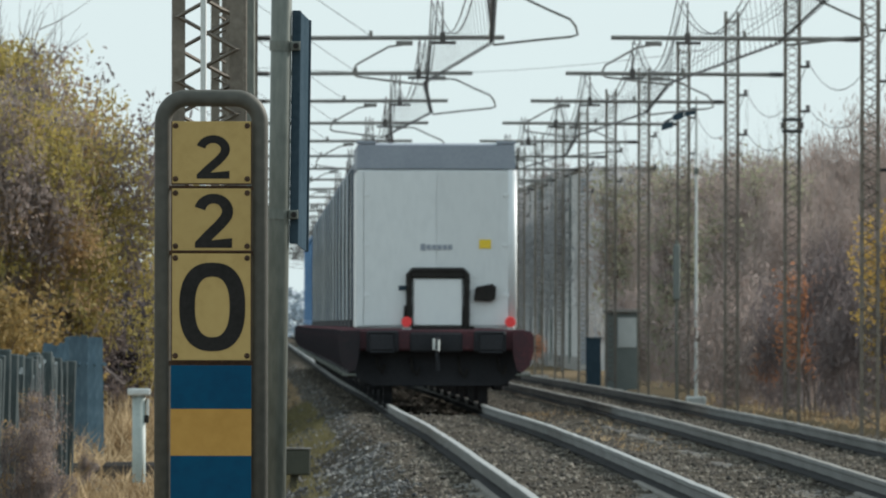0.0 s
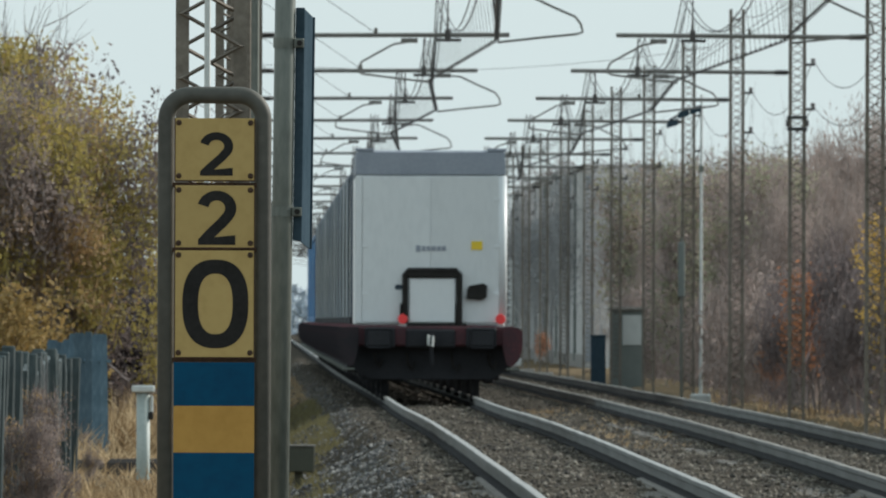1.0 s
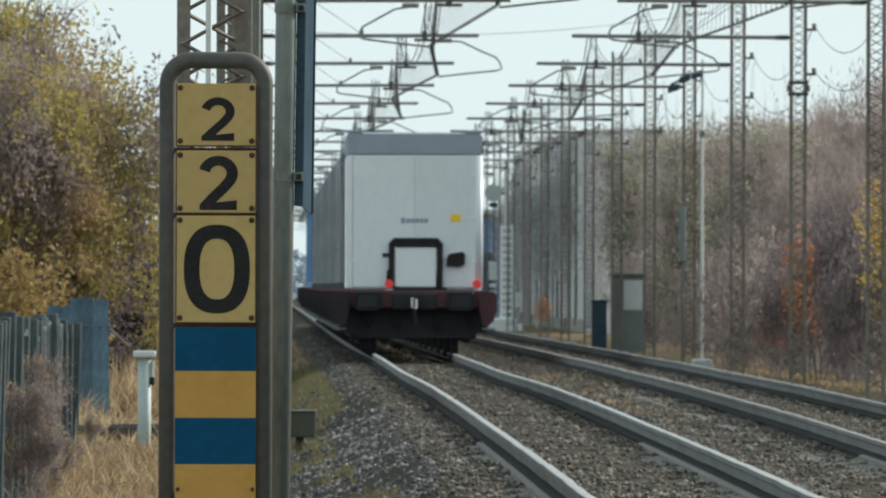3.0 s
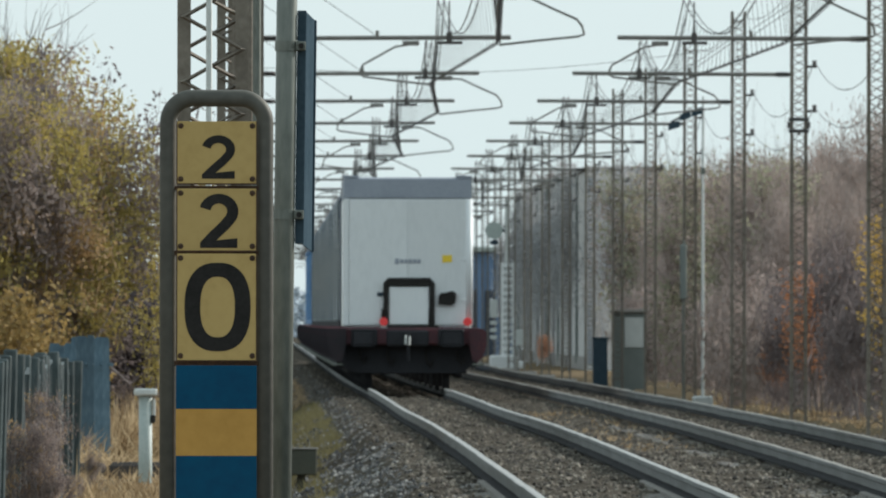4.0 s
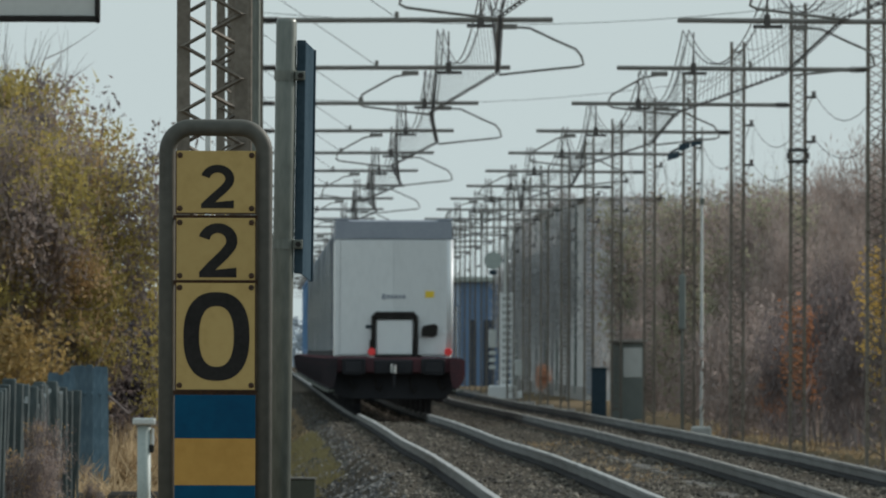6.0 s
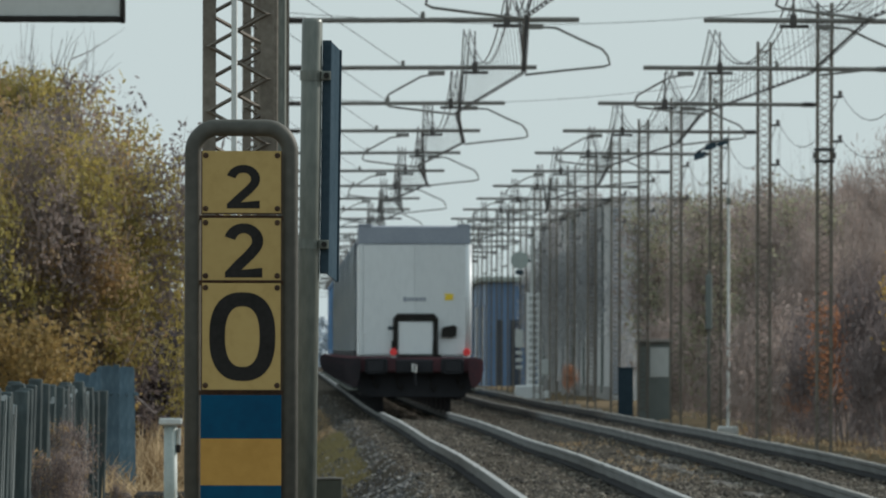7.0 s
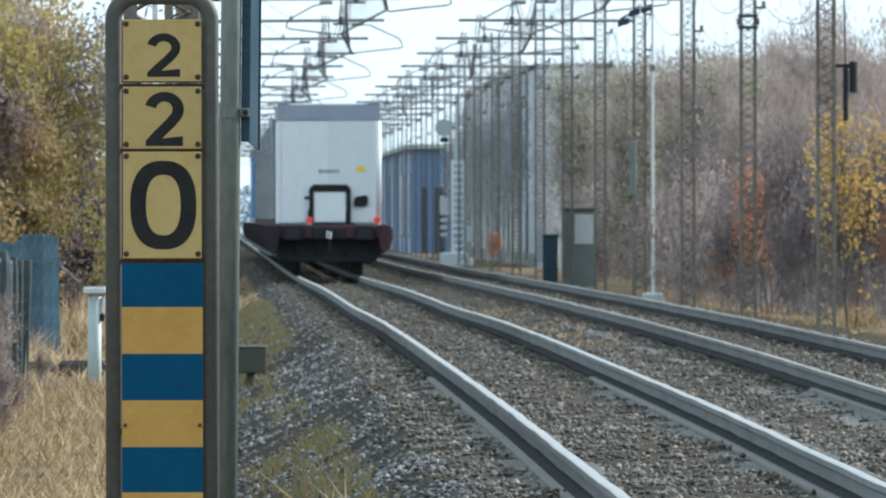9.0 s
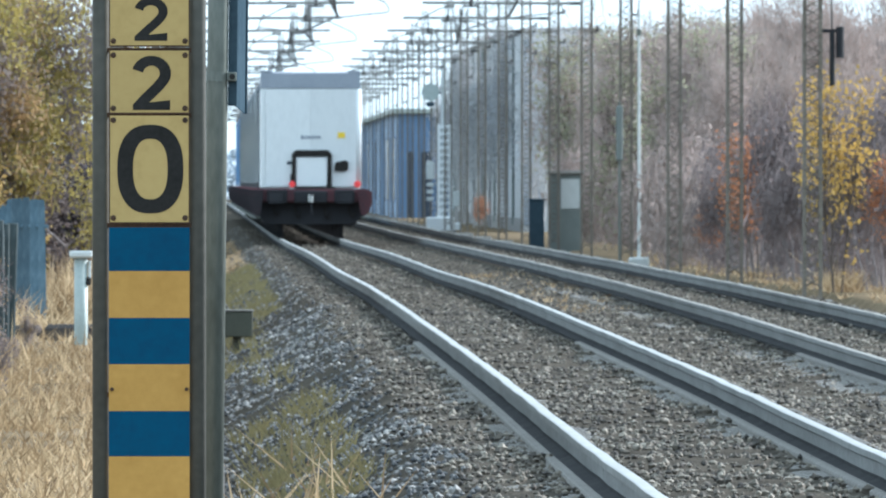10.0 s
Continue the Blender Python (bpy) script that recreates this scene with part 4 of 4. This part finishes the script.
        for x0, x1, y0, y1, per, tall in zones:
            for _ in range(int((x1 - x0) * (y1 - y0) * per)):
                x, y = rng.uniform(x0, x1), rng.uniform(y0, y1)
                if fbm(x, y, 2.2) < -0.25:
                    continue
                z = max(ground_z(x, y), bed_z(x, y) if 0.15 < x < 10 else -9)
                for _ in range(4):
                    h, w = tall * rng.uniform(0.05, 0.16) * (2.2 if rng.random() < 0.02 else 1), rng.uniform(0.006, 0.014)
                    a, lean = rng.uniform(0, 6.28), rng.uniform(-1.5, 1.5)
                    h *= 1.0 - 0.25 * abs(lean)
                    bx, by = x + rng.uniform(-0.06, 0.06), y + rng.uniform(-0.06, 0.06)
                    i = len(g.v)
                    g.v += [(bx - w, by, z - 0.02), (bx + w, by, z - 0.02), (bx + lean * h, by + math.sin(a) * h * 0.4, z + h)]
                    g.f.append((i, i + 1, i + 2))
        tagged(new(name, g.mesh(name, mat)), label, "grass", kind="stuff")


# ---- far things along the line ----
def build_far():
    c = thing("relay_cabinet", "grey-green relay cabinet with a pale door panel and flat roof", "equipment cabinet")
    c.matrix_basis = pose(10.62, 716, -0.35)
    part("body", Shape().box(-0.48, 0.48, -0.5, 0.5, -0.3, 2.02, 0.02), CABINET, c)
    part("roof", Shape().box(-0.56, 0.56, -0.6, 0.6, 2.02, 2.12, 0.02), CONCRETE, c, "flat overhanging slab roof")
    part("door", Shape().box(-0.12, 0.42, -0.525, -0.502, 1.02, 1.88, 0.008), PALE, c, "pale door panel")
    b = thing("junction_cabinet", "small dark blue equipment cabinet beside the mast foot", "equipment cabinet")
    b.matrix_basis = pose(10.0, 730, -0.35)
    part("body", Shape().box(-0.22, 0.22, -0.2, 0.2, -0.2, 1.25, 0.02), PLATE, b)
    part("lid", Shape().box(-0.25, 0.25, -0.23, 0.23, 1.25, 1.3, 0.01), PLATE, b)
    p = thing("lamp_post", "thin pale post on a white concrete foot", "lamp post")
    p.matrix_basis = pose(10.30, 578, -0.25)
    part("post", Shape().tube([(0, 0, -0.2), (0, 0, 6.9)], [0.04, 0.028], 8), PALE, p)
    part("foot", Shape().box(-0.24, 0.24, -0.24, 0.24, -0.45, -0.06, 0.04), PALE, p)
    part("head_arm", Shape().tube([(0, 0, 6.6), (-0.3, 0, 6.55), (-0.75, 0, 6.3)], 0.03, 6), GRIME, p)
    for x, z in ((-0.14, 6.52), (-0.42, 6.42), (-0.68, 6.2)):
        lamp = Shape().loft([[(x - 0.13, y, z - 0.06 - d), (x + 0.13, y, z + 0.02 - d), (x + 0.12, y, z + 0.14), (x - 0.12, y, z + 0.07)] for y, d in ((-0.12, 0.03), (0.1, 0.0))])
        lamp.f += [(0, 1, 2, 3), (4, 5, 6, 7)]
        part("head", lamp, PLATE, p, "dark floodlight head")
    part("collar", Shape().tube([(0, 0, 5.1), (0, 0, 5.25)], 0.06, 8), GALV, p)
    q = thing("slim_post", "slim grey post with a dark upright box", "post")
    q.matrix_basis = pose(10.05, 590, -0.25)
    part("post", Shape().tube([(0, 0, -0.2), (0, 0, 3.6)], 0.03, 8), GALV, q)
    # dark box coloured mid grey, its contrast lowered for haze
    part("box", Shape().box(-0.08, 0.08, -0.1, 0.1, 2.2, 3.5, 0.02), CABINET, q)
    # signal with its ladder
    s = thing("railway_signal", "white signal mast with ladder and round backboard", "railway signal")
    s.matrix_basis = pose(10.30, 1035, -0.3)
    part("mast", Shape().tube([(0, 0, -0.2), (0, 0, 6.9)], 0.09, 8), PALE, s)
    part("head", Shape().tube([(-0.55, -0.10, 5.48), (-0.55, 0.0, 5.48)], 0.37, 24), PALEGREEN, s, "round pale grey backboard")
    part("head_bracket", Shape().box(-0.6, 0.0, 0.0, 0.05, 5.42, 5.54, 0.01).box(-0.72, -0.38, -0.14, 0.12, 4.88, 5.08, 0.03), PLATE, s)
    lad = Shape()
    for x in (-0.2, 0.26):
        lad.box(x - 0.06, x + 0.06, -0.2, -0.12, 0, 4.15)
    for k in range(14):
        lad.box(-0.2, 0.26, -0.19, -0.13, 0.2 + 0.29 * k, 0.33 + 0.29 * k)
    part("ladder", lad, WHITEPAINT, s, "white painted ladder")
    part("foot", Shape().box(-0.72, 0.42, -0.4, 0.4, -0.3, 0.28, 0.05).box(0.45, 0.75, -0.3, 0.3, -0.3, 0.05, 0.04), WHITEPAINT, s, "white concrete foot")
    part("marker_plate", Shape().box(-0.72, -0.40, -0.2, -0.15, 1.85, 2.6, 0.02), PALE, s)
    for z in (0.95, 1.25, 1.55):
        part("marker_bar", Shape().box(-0.70, -0.42, -0.2, -0.15, z, z + 0.16, 0.02), PALE, s)
    part("side_box", Shape().box(0.36, 0.72, -0.2, 0.1, 0.7, 1.35, 0.03), PALE, s)
    # hanging dark unit on a near mast
    h = thing("balance_weight", "dark tensioning weights hanging beside the mast", "tensioning weight")
    h.matrix_basis = pose(10.72, 415, 0)
    part("rod", Shape().tube([(-0.10, 0, 3.05), (-0.10, 0, 4.0)], 0.045, 8), GRIME, h)
    part("weight", Shape().tube([(0.03, 0, 3.52), (0.03, 0, 4.04)], 0.07, 12), GRIME, h)
    part("rope", Shape().tube([(-0.10, 0, 4.0), (-0.14, 0, 5.9)], 0.015, 6), WIRE, h)
    part("hanger", Shape().box(-0.30, 0.06, -0.02, 0.02, 3.94, 4.0, 0.01), GRIME, h)


def build_hall():
    f = thing("far_hall", "hall with slit windows far down the line, tinted blue-grey for haze", "building")
    f.matrix_basis = pose(11.15, 1370, -0.5)
    # both walls carry the haze tint in their colour
    part("side_wall", Shape().box(0, 0.4, 0.4, 420, -0.3, 5.7), WALL_HAZE_BLUE, f)
    part("end_wall", Shape().box(0, 24, 0, 0.399, -0.3, 5.7), HAZE_BLUE_DARK, f, "gable tinted dark blue for haze and shade")
    # pale colour stands for the glint along the roof
    part("roof", Shape().box(-0.35, 24.3, -0.35, 420.3, 5.7, 6.0, 0.05), PALEGREEN, f, "flat roof edge, coloured pale for its glint")
    for k, y in enumerate((18, 44, 70, 120, 170, 230, 300)):
        w = part("window", Shape().box(-0.03, 0.05, y, y + 13, 0.9 + 0.3 * (k % 2), 4.4), DARKGLASS, f, "tall dark slit window")
        for y0 in (y - 0.6, y + 13):
            part("window_frame", Shape().box(-0.06, 0.0, y0, y0 + 0.6, 0.8, 4.5), HAZE_BLUE_DARK, w)
    for k in range(5):
        part("pilaster", Shape().box(-0.2, -0.001, 30 + 75 * k, 33 + 75 * k, -0.3, 5.68), WALL_HAZE_BLUE, f)
    for x, w in ((0.5, 0.35), (1.25, 0.5), (2.1, 0.3)):
        part("door", Shape().box(x, x + w, -0.05, -0.001, -0.2, 3.6), DARKGLASS, f)


def build_works():
    """A long plain works building close to the line, its bays set forward and back."""
    w = thing("works_building", "long grey-beige rendered works building with projecting bays", "building")
    w.matrix_basis = pose(13.0, 990, -0.5)
    y = 0.0
    for k, (bay, gap) in enumerate(((44, 18), (46, 9), (20, 14), (34, 8), (30, 12), (36, 6))):
        top = 7.9 + (0.25 if k % 2 else 0.0)
        b = part("bay", Shape().box(0, 3.1, y, y + bay, -0.4, top, 0.05), PLASTER, w)
        part("coping", Shape().box(-0.08, 3.18, y - 0.1, y + bay + 0.1, top, top + 0.18, 0.03), CONCRETE, b)
        part("plinth", Shape().box(-0.06, -0.001, y, y + bay, -0.4, 0.5, 0.02), CONCRETE, b)
        part("downpipe", Shape().tube([(-0.07, y + bay * 0.55, 0.2), (-0.07, y + bay * 0.55, top)], 0.06, 8), CABINET, b)
        # link and end panels hold the recess shade in their darker grey
        part("link_wall", Shape().box(0.75, 2.9, y + bay + 0.001, y + bay + gap - 0.001, -0.4, top - 0.9), WALL_SHADED, w, "recessed link wall, grey darkened for shade")
        part("end_panel", Shape().box(0.06, 0.74, y - 0.06, y - 0.001, 0.2, top - 0.3, 0.01), WALL_SHADED, b, "bay's end panel, grey darkened for shade")
        y += bay + gap


# ---- the train ----
TRAIN = []                     # (thing, distance of its tail at the start)
SPEED, TAIL = 23.6, 398.0


def build_wagon():
    """A pocket wagon whose tail stands at y = 0 and which reaches towards +y."""
    w = thing("pocket_wagon", "dusty red flat wagon with dark grimy running gear", "railway wagon", "wagons of the train")
    L = 17.6
    for sx in (-1, 1):
        sill = Shape()
        sill.loft([[(sx * 1.28, y, z0), (sx * 1.46, y, z0), (sx * 1.46, y, z1), (sx * 1.28, y, z1)] for y, z0, z1 in
                   ((0.35, 1.05, 1.24), (2.6, 1.05, 1.24), (4.6, 0.94, 1.10), (13.0, 0.94, 1.10), (15.0, 1.05, 1.24), (17.3, 1.05, 1.24))])
        part("side_sill", sill, SILL, w)
        girder = Shape()
        girder.loft([[(sx * 1.26, y, z0), (sx * 1.40, y, z0), (sx * 1.40, y, z1), (sx * 1.26, y, z1)] for y, z0, z1 in
                     ((0.6, 0.90, 1.04), (2.6, 0.84, 1.04), (4.6, 0.48, 0.93), (13.0, 0.48, 0.93), (15.0, 0.84, 1.04), (17.1, 0.90, 1.04))])
        part("side_girder", girder, GRIME, w)
    part("floor", Shape().box(-1.27, 1.27, 0.4, L - 0.35, 0.95, 1.17, 0.02), GRIME, w)
    for y in (0.2, L - 0.5):
        part("coupling_plate", Shape().box(-0.42, 0.42, y - 0.05, y + 0.35, 0.90, 1.22, 0.03), GRIME, w)
        beam = part("buffer_beam", Shape().box(-1.44, 1.44, y, y + 0.3, 0.93, 1.27, 0.03), WAGONRED, w)
        for sx in (-1, 1):
            part("step_box", Shape().box(sx * 0.86 - 0.26, sx * 0.86 + 0.26, y - 0.06, y + 0.05, 0.90, 1.25, 0.03), GRIME, beam)
    for sx in (-1, 1):
        for y, o in ((0.2, -1), (L - 0.2, 1)):
            bf = part("buffer", Shape().tube([(sx * 0.875, y, 1.06), (sx * 0.875, y + o * 0.32, 1.06)], 0.10, 10), GRIME, w)
            part("buffer_plate", Shape().box(sx * 0.875 - 0.225, sx * 0.875 + 0.225, min(y + o * 0.32, y + o * 0.37), max(y + o * 0.32, y + o * 0.37), 0.90, 1.22, 0.05), GRIME, bf)
        outline = [(1.22, 1.25), (1.50, 1.25), (1.56, 1.17), (1.56, 0.92), (1.50, 0.70), (1.38, 0.58), (1.29, 0.62), (1.22, 0.93)]
        st = Shape().loft([[(sx * a, y, z) for a, z in outline] for y in (0.10, 0.13, 0.34)])
        st.f += [tuple(range(8)), tuple(range(16, 24))]
        # left bracket takes the shaded copy of the red
        st = part("end_bracket", st, WAGONRED if sx > 0 else SILL, w, "red pressed-steel end bracket")
        part("tread", Shape().box(sx * 1.40 - 0.12, sx * 1.40 + 0.12, 0.06, 0.3, 0.52, 0.56, 0.01), GALV, st)
    part("coupling_shackle", Shape().tube([(-0.04, -0.17, 1.12), (-0.04, -0.19, 0.95), (0.03, -0.19, 0.93), (0.04, -0.17, 1.1)], 0.022, 6), PALE, w, "pale worn steel shackle")
    part("coupling_hook", Shape().box(-0.05, 0.05, -0.15, 0.2, 0.92, 1.14, 0.02).tube([(0, -0.14, 1.0), (0.03, -0.1, 0.62)], 0.03, 6), GRIME, w)
    for yb in (1.5, 3.3, 14.2, 16.0):
        ws = part("wheelset", Shape().tube([(-0.74, yb, 0.46), (0.74, yb, 0.46)], 0.08, 10), GRIME, w)
        for sx in (-1, 1):
            part("wheel", Shape().tube([(sx * 0.70, yb, 0.46), (sx * 0.73, yb, 0.46), (sx * 0.835, yb, 0.46)], [0.485, 0.46, 0.455], 28), GRIME, ws)
            part("axle_box", Shape().box(sx * 1.0 - 0.1, sx * 1.0 + 0.1, yb - 0.2, yb + 0.2, 0.3, 0.62, 0.03), GRIME, ws)
    for yb in (2.4, 15.1):
        fr = Shape()
        for sx in (-1, 1):
            fr.box(sx * 1.0 - 0.05, sx * 1.0 + 0.05, yb - 1.4, yb + 1.4, 0.5, 0.78, 0.02)
        fr.box(-1.0, 1.0, yb - 0.2, yb + 0.2, 0.45, 0.8, 0.02)
        fr.box(-1.18, 1.18, yb - 1.45, yb - 1.33, 0.36, 0.94, 0.02)
        part("bogie_frame", fr, GRIME, w)
    for y in (0.55, 16.7):
        gear = Shape().loft([[(-1.38 + a, y + 0.02, z), (1.38 - a, y + 0.02, z), (1.38 - a, y + 0.4, z), (-1.38 + a, y + 0.4, z)] for z, a in ((0.925, 0.0), (0.66, 0.02), (0.48, 0.14), (0.37, 0.36))])
        gear.f.append((12, 13, 14, 15))
        part("brake_gear", gear, GRIME, w)
        for x, z, h in ((-0.95, 0.62, 0.2), (0.98, 0.60, 0.22), (0.36, 0.55, 0.3), (-0.4, 0.58, 0.24)):
            part("hose", Shape().tube([(x, y - 0.02, z + h), (x + 0.02, y - 0.09, z + 0.05), (x + 0.09, y - 0.09, z - 0.05), (x + 0.14, y - 0.04, z + 0.08)], 0.025, 6), BLACK, w)
    part("pocket", Shape().box(-1.2, 1.2, 4.4, 13.2, 0.35, 0.94, 0.05), GRIME, w, "low-slung dark loading pocket")
    return w


def build_trailer():
    t = thing("semi_trailer", "white box semi-trailer with a grey top band, rear side shown", "semi-trailer")
    z0, z1 = 1.29, 4.25
    part("body", Shape().box(-1.265, 1.265, 0.9, 14.4, z0, z1 - 0.42, 0.02), WHITE, t)
    top = Shape().loft([[(-1.27, 0.88, z1 - 0.41), (1.27, 0.88, z1 - 0.41), (1.27, 14.42, z1 - 0.41), (-1.27, 14.42, z1 - 0.41)],
                        [(-1.26, 0.9, z1 - 0.03), (1.26, 0.9, z1 - 0.03), (1.26, 14.4, z1 - 0.03), (-1.26, 14.4, z1 - 0.03)],
                        [(-1.1, 1.0, z1 + 0.0), (1.1, 1.0, z1 + 0.0), (1.1, 14.3, z1), (-1.1, 14.3, z1)]])
    top.face((-1.1, 1.0, z1), (1.1, 1.0, z1), (1.1, 14.3, z1), (-1.1, 14.3, z1))
    part("top_band", top, GREYBAND, t, "blue-grey tarpaulin top band")
    for sx in (-1, 1):
        post = Shape()
        if sx < 0:
            post.box(-1.275, -1.165, 0.87, 0.899, z0 + 0.02, z1 - 0.43, 0.01)
        else:
            post.tube([(1.20, 0.96, z0 + 0.02), (1.20, 0.96, z1 - 0.43)], 0.095, 24)
            post.smooth = True
        part("corner_post", post, WHITE, t, "white corner post")
        part("top_corner", Shape().box(sx * 1.12 - 0.16, sx * 1.12 + 0.16, 0.9, 1.3, z1 - 0.02, z1 + 0.035, 0.012), GREYBAND, t)
        door = part("door", Shape().box(min(sx * 0.001, sx * 1.155), max(sx * 0.001, sx * 1.155), 0.872, 0.899, z0 + 0.04, z1 - 0.45, 0.006), WHITE, t)
        for z in (z0 + 0.5, z0 + 1.3, z0 + 2.1):
            part("hinge", Shape().box(sx * 1.12 - 0.05, sx * 1.12 + 0.05, 0.862, 0.873, z, z + 0.06, 0.004), WHITE, door)
    fr = Shape()
    fr.tube([(-0.43, 0.80, z0 - 0.1), (-0.43, 0.80, z0 + 0.86), (-0.38, 0.80, z0 + 0.92), (0.44, 0.80, z0 + 0.92), (0.49, 0.80, z0 + 0.86), (0.49, 0.80, z0 - 0.1)], 0.05, 8)
    fr.box(-0.40, 0.46, 0.76, 0.86, z0 + 0.80, z0 + 0.97, 0.02)
    for x in (-0.44, 0.5):
        fr.tube([(x - 0.07, 0.8, z0 - 0.05), (x - 0.05, 0.8, z0 + 0.36)], 0.022, 6)
    part("lift_frame", fr, BLACK, t, "black folded lift frame")
    part("lift_plate", Shape().box(-0.36, 0.42, 0.80, 0.85, z0 + 0.04, z0 + 0.79, 0.015), WHITE, t)
    part("lift_beam", Shape().box(-0.5, 0.62, 0.78, 0.88, z0 - 0.06, z0 + 0.03, 0.015), BLACK, t)
    flap = [(0.61, 0.44), (0.86, 0.42), (0.95, 0.47), (0.965, 0.66), (0.90, 0.71), (0.66, 0.665), (0.62, 0.61)]
    fl = Shape().loft([[(a, yy, z0 + b) for a, b in flap] for yy in (0.868, 0.79)])
    fl.f.append(tuple(range(13, 6, -1)))
    part("black_flap", fl, BLACK, t, "black sagging rubber flap")
    part("hazard_sticker", Shape().box(0.69, 0.88, 0.862, 0.870, z0 + 1.275, z0 + 1.42), YELLOW, t, "yellow square sticker")
    part("lettering_bar", Shape().box(-0.25, -0.17, 0.862, 0.8705, z0 + 1.24, z0 + 1.35), GREYBAND, t, "unreadable grey lettering")
    for k in range(5):
        part("lettering_bar", Shape().box(-0.15 + k * 0.085, -0.08 + k * 0.085, 0.864, 0.8706, z0 + 1.255, z0 + 1.335), GREYBAND, t, "unreadable grey lettering")
    part("small_label", Shape().box(-0.60, -0.45, 0.862, 0.8705, z0 + 0.60, z0 + 0.68), PLATE, t)
    for x, z in ((-0.47, z0 + 0.10), (1.19, z0 + 0.10)):
        lp = part("tail_lamp", Shape().tube([(x, 0.80, z + 0.0), (x, 0.70, z + 0.0)], [0.088, 0.08], 14), REDLAMP, t, "lit red tail lamp")
        part("lamp_body", Shape().box(x - 0.07, x + 0.07, 0.74, 0.86, z - 0.22, z - 0.075, 0.02), PALE, lp, "pale lamp housing")
    return t


def build_body(kind, mat=None):
    """A load for the other wagons."""
    if kind != "container":
        t = thing("swap_body", kind + " tarpaulin swap body with upright posts on its wagon", "swap body", "loads of the train")
        part("body", Shape().box(-1.25, 1.25, 0.9, 14.6, 1.32, 3.95, 0.02), mat, t)
        part("roof", Shape().box(-1.26, 1.26, 0.88, 14.62, 3.95, 4.05, 0.03), GREYBAND, t)
        me = Shape().box(-1.29, -1.251, -0.06, 0.06, 1.33, 3.94, 0.01).mesh("post", mat)
        for k in range(6):
            o = new("post", me)
            o.parent, o.matrix_basis = t, pose(0, 1.0 + k * 2.7, 0)
        for k in range(3):
            y = 2.3 + 4.6 * k
            part("strap", Shape().tube([(-1.275, y, 1.36), (-1.285, y + 0.02, 2.6), (-1.27, y, 3.9)], 0.02 + 0.012 * (k % 2), 6), PALE if k % 3 == 0 else GRIME, t)
        part("side_board", Shape().box(-1.285, -1.252, 1.1, 14.4, 1.45, 1.78, 0.008), SWAPDARK, t)
        part("ladder", Shape().box(-1.2, -0.95, 0.86, 0.899, 1.4, 3.9, 0.01), GREYBAND, t)
        part("base_rail", Shape().box(-1.3, -1.251, 0.9, 14.6, 1.30, 1.42, 0.01), GRIME, t)
    else:
        t = thing("container", "blue corrugated steel freight container", "container", "loads of the train")
        s = Shape().box(-1.17, 1.17, 0.95, 13.1, 1.3, 3.85)
        part("body", s, CONTBLUE, t)
        me = Shape().box(-1.21, -1.171, -0.1, 0.1, 1.45, 3.75, 0.02).mesh("rib", CONTBLUE)
        for k in range(30):
            o = new("rib", me)
            o.parent, o.matrix_basis = t, pose(0, 1.3 + k * 0.4, 0)
        for z in (1.3, 3.78):
            part("rail", Shape().box(-1.23, 1.23, 0.93, 13.12, z, z + 0.13, 0.02), CONTBLUE, t)
    return t


def build_train():
    wagon = build_wagon()
    TRAIN.append((wagon, TAIL - 0.9))
    TRAIN.append((build_trailer(), TAIL - 0.9))
    loads = {"dark blue-grey": build_body("dark blue-grey", SWAPDARK), "pale grey": build_body("pale grey", SWAPLIGHT_SHADED),
             "mid grey": build_body("mid grey", SWAPGREY_SHADED), "container": build_body("container")}
    fresh = dict(loads)
    kinds = ["dark blue-grey", "pale grey", "pale grey"] + ["mid grey", "mid grey", "pale grey", "mid grey"] * 3 + ["container"] * 8
    for k, kind in enumerate(kinds):
        y = TAIL - 0.9 + (k + 1) * 18.2
        TRAIN.append((copy_thing(wagon, pose(T1, y, 0)), y))
        if kind in fresh:
            TRAIN.append((fresh.pop(kind), y))
        else:
            TRAIN.append((copy_thing(loads[kind], pose(T1, y, 0)), y))


def motions():
    """The whole train rolls away along the first track at an even speed."""
    for ob, y in TRAIN:
        walk(ob, [(t, pose(T1, y + SPEED * t, 0.3 * swell(y + SPEED * t))) for t in (0, 2, 4, 6, 8, 10)])


# ---- build ----
build_ground()
build_bed()
build_track("track_1", T1)
build_track("track_2", T2)
build_stones()
build_line()
build_wires(T1)
build_wires(7.02)
build_feeders()
build_switch_band()
build_marker()
build_sign_pole()
build_platform_sign()
build_pipe_post()
build_verge()
build_fence()
build_far()
build_hall()
build_works()
build_plants()
build_grass()
build_far_wood()
build_train()
motions()
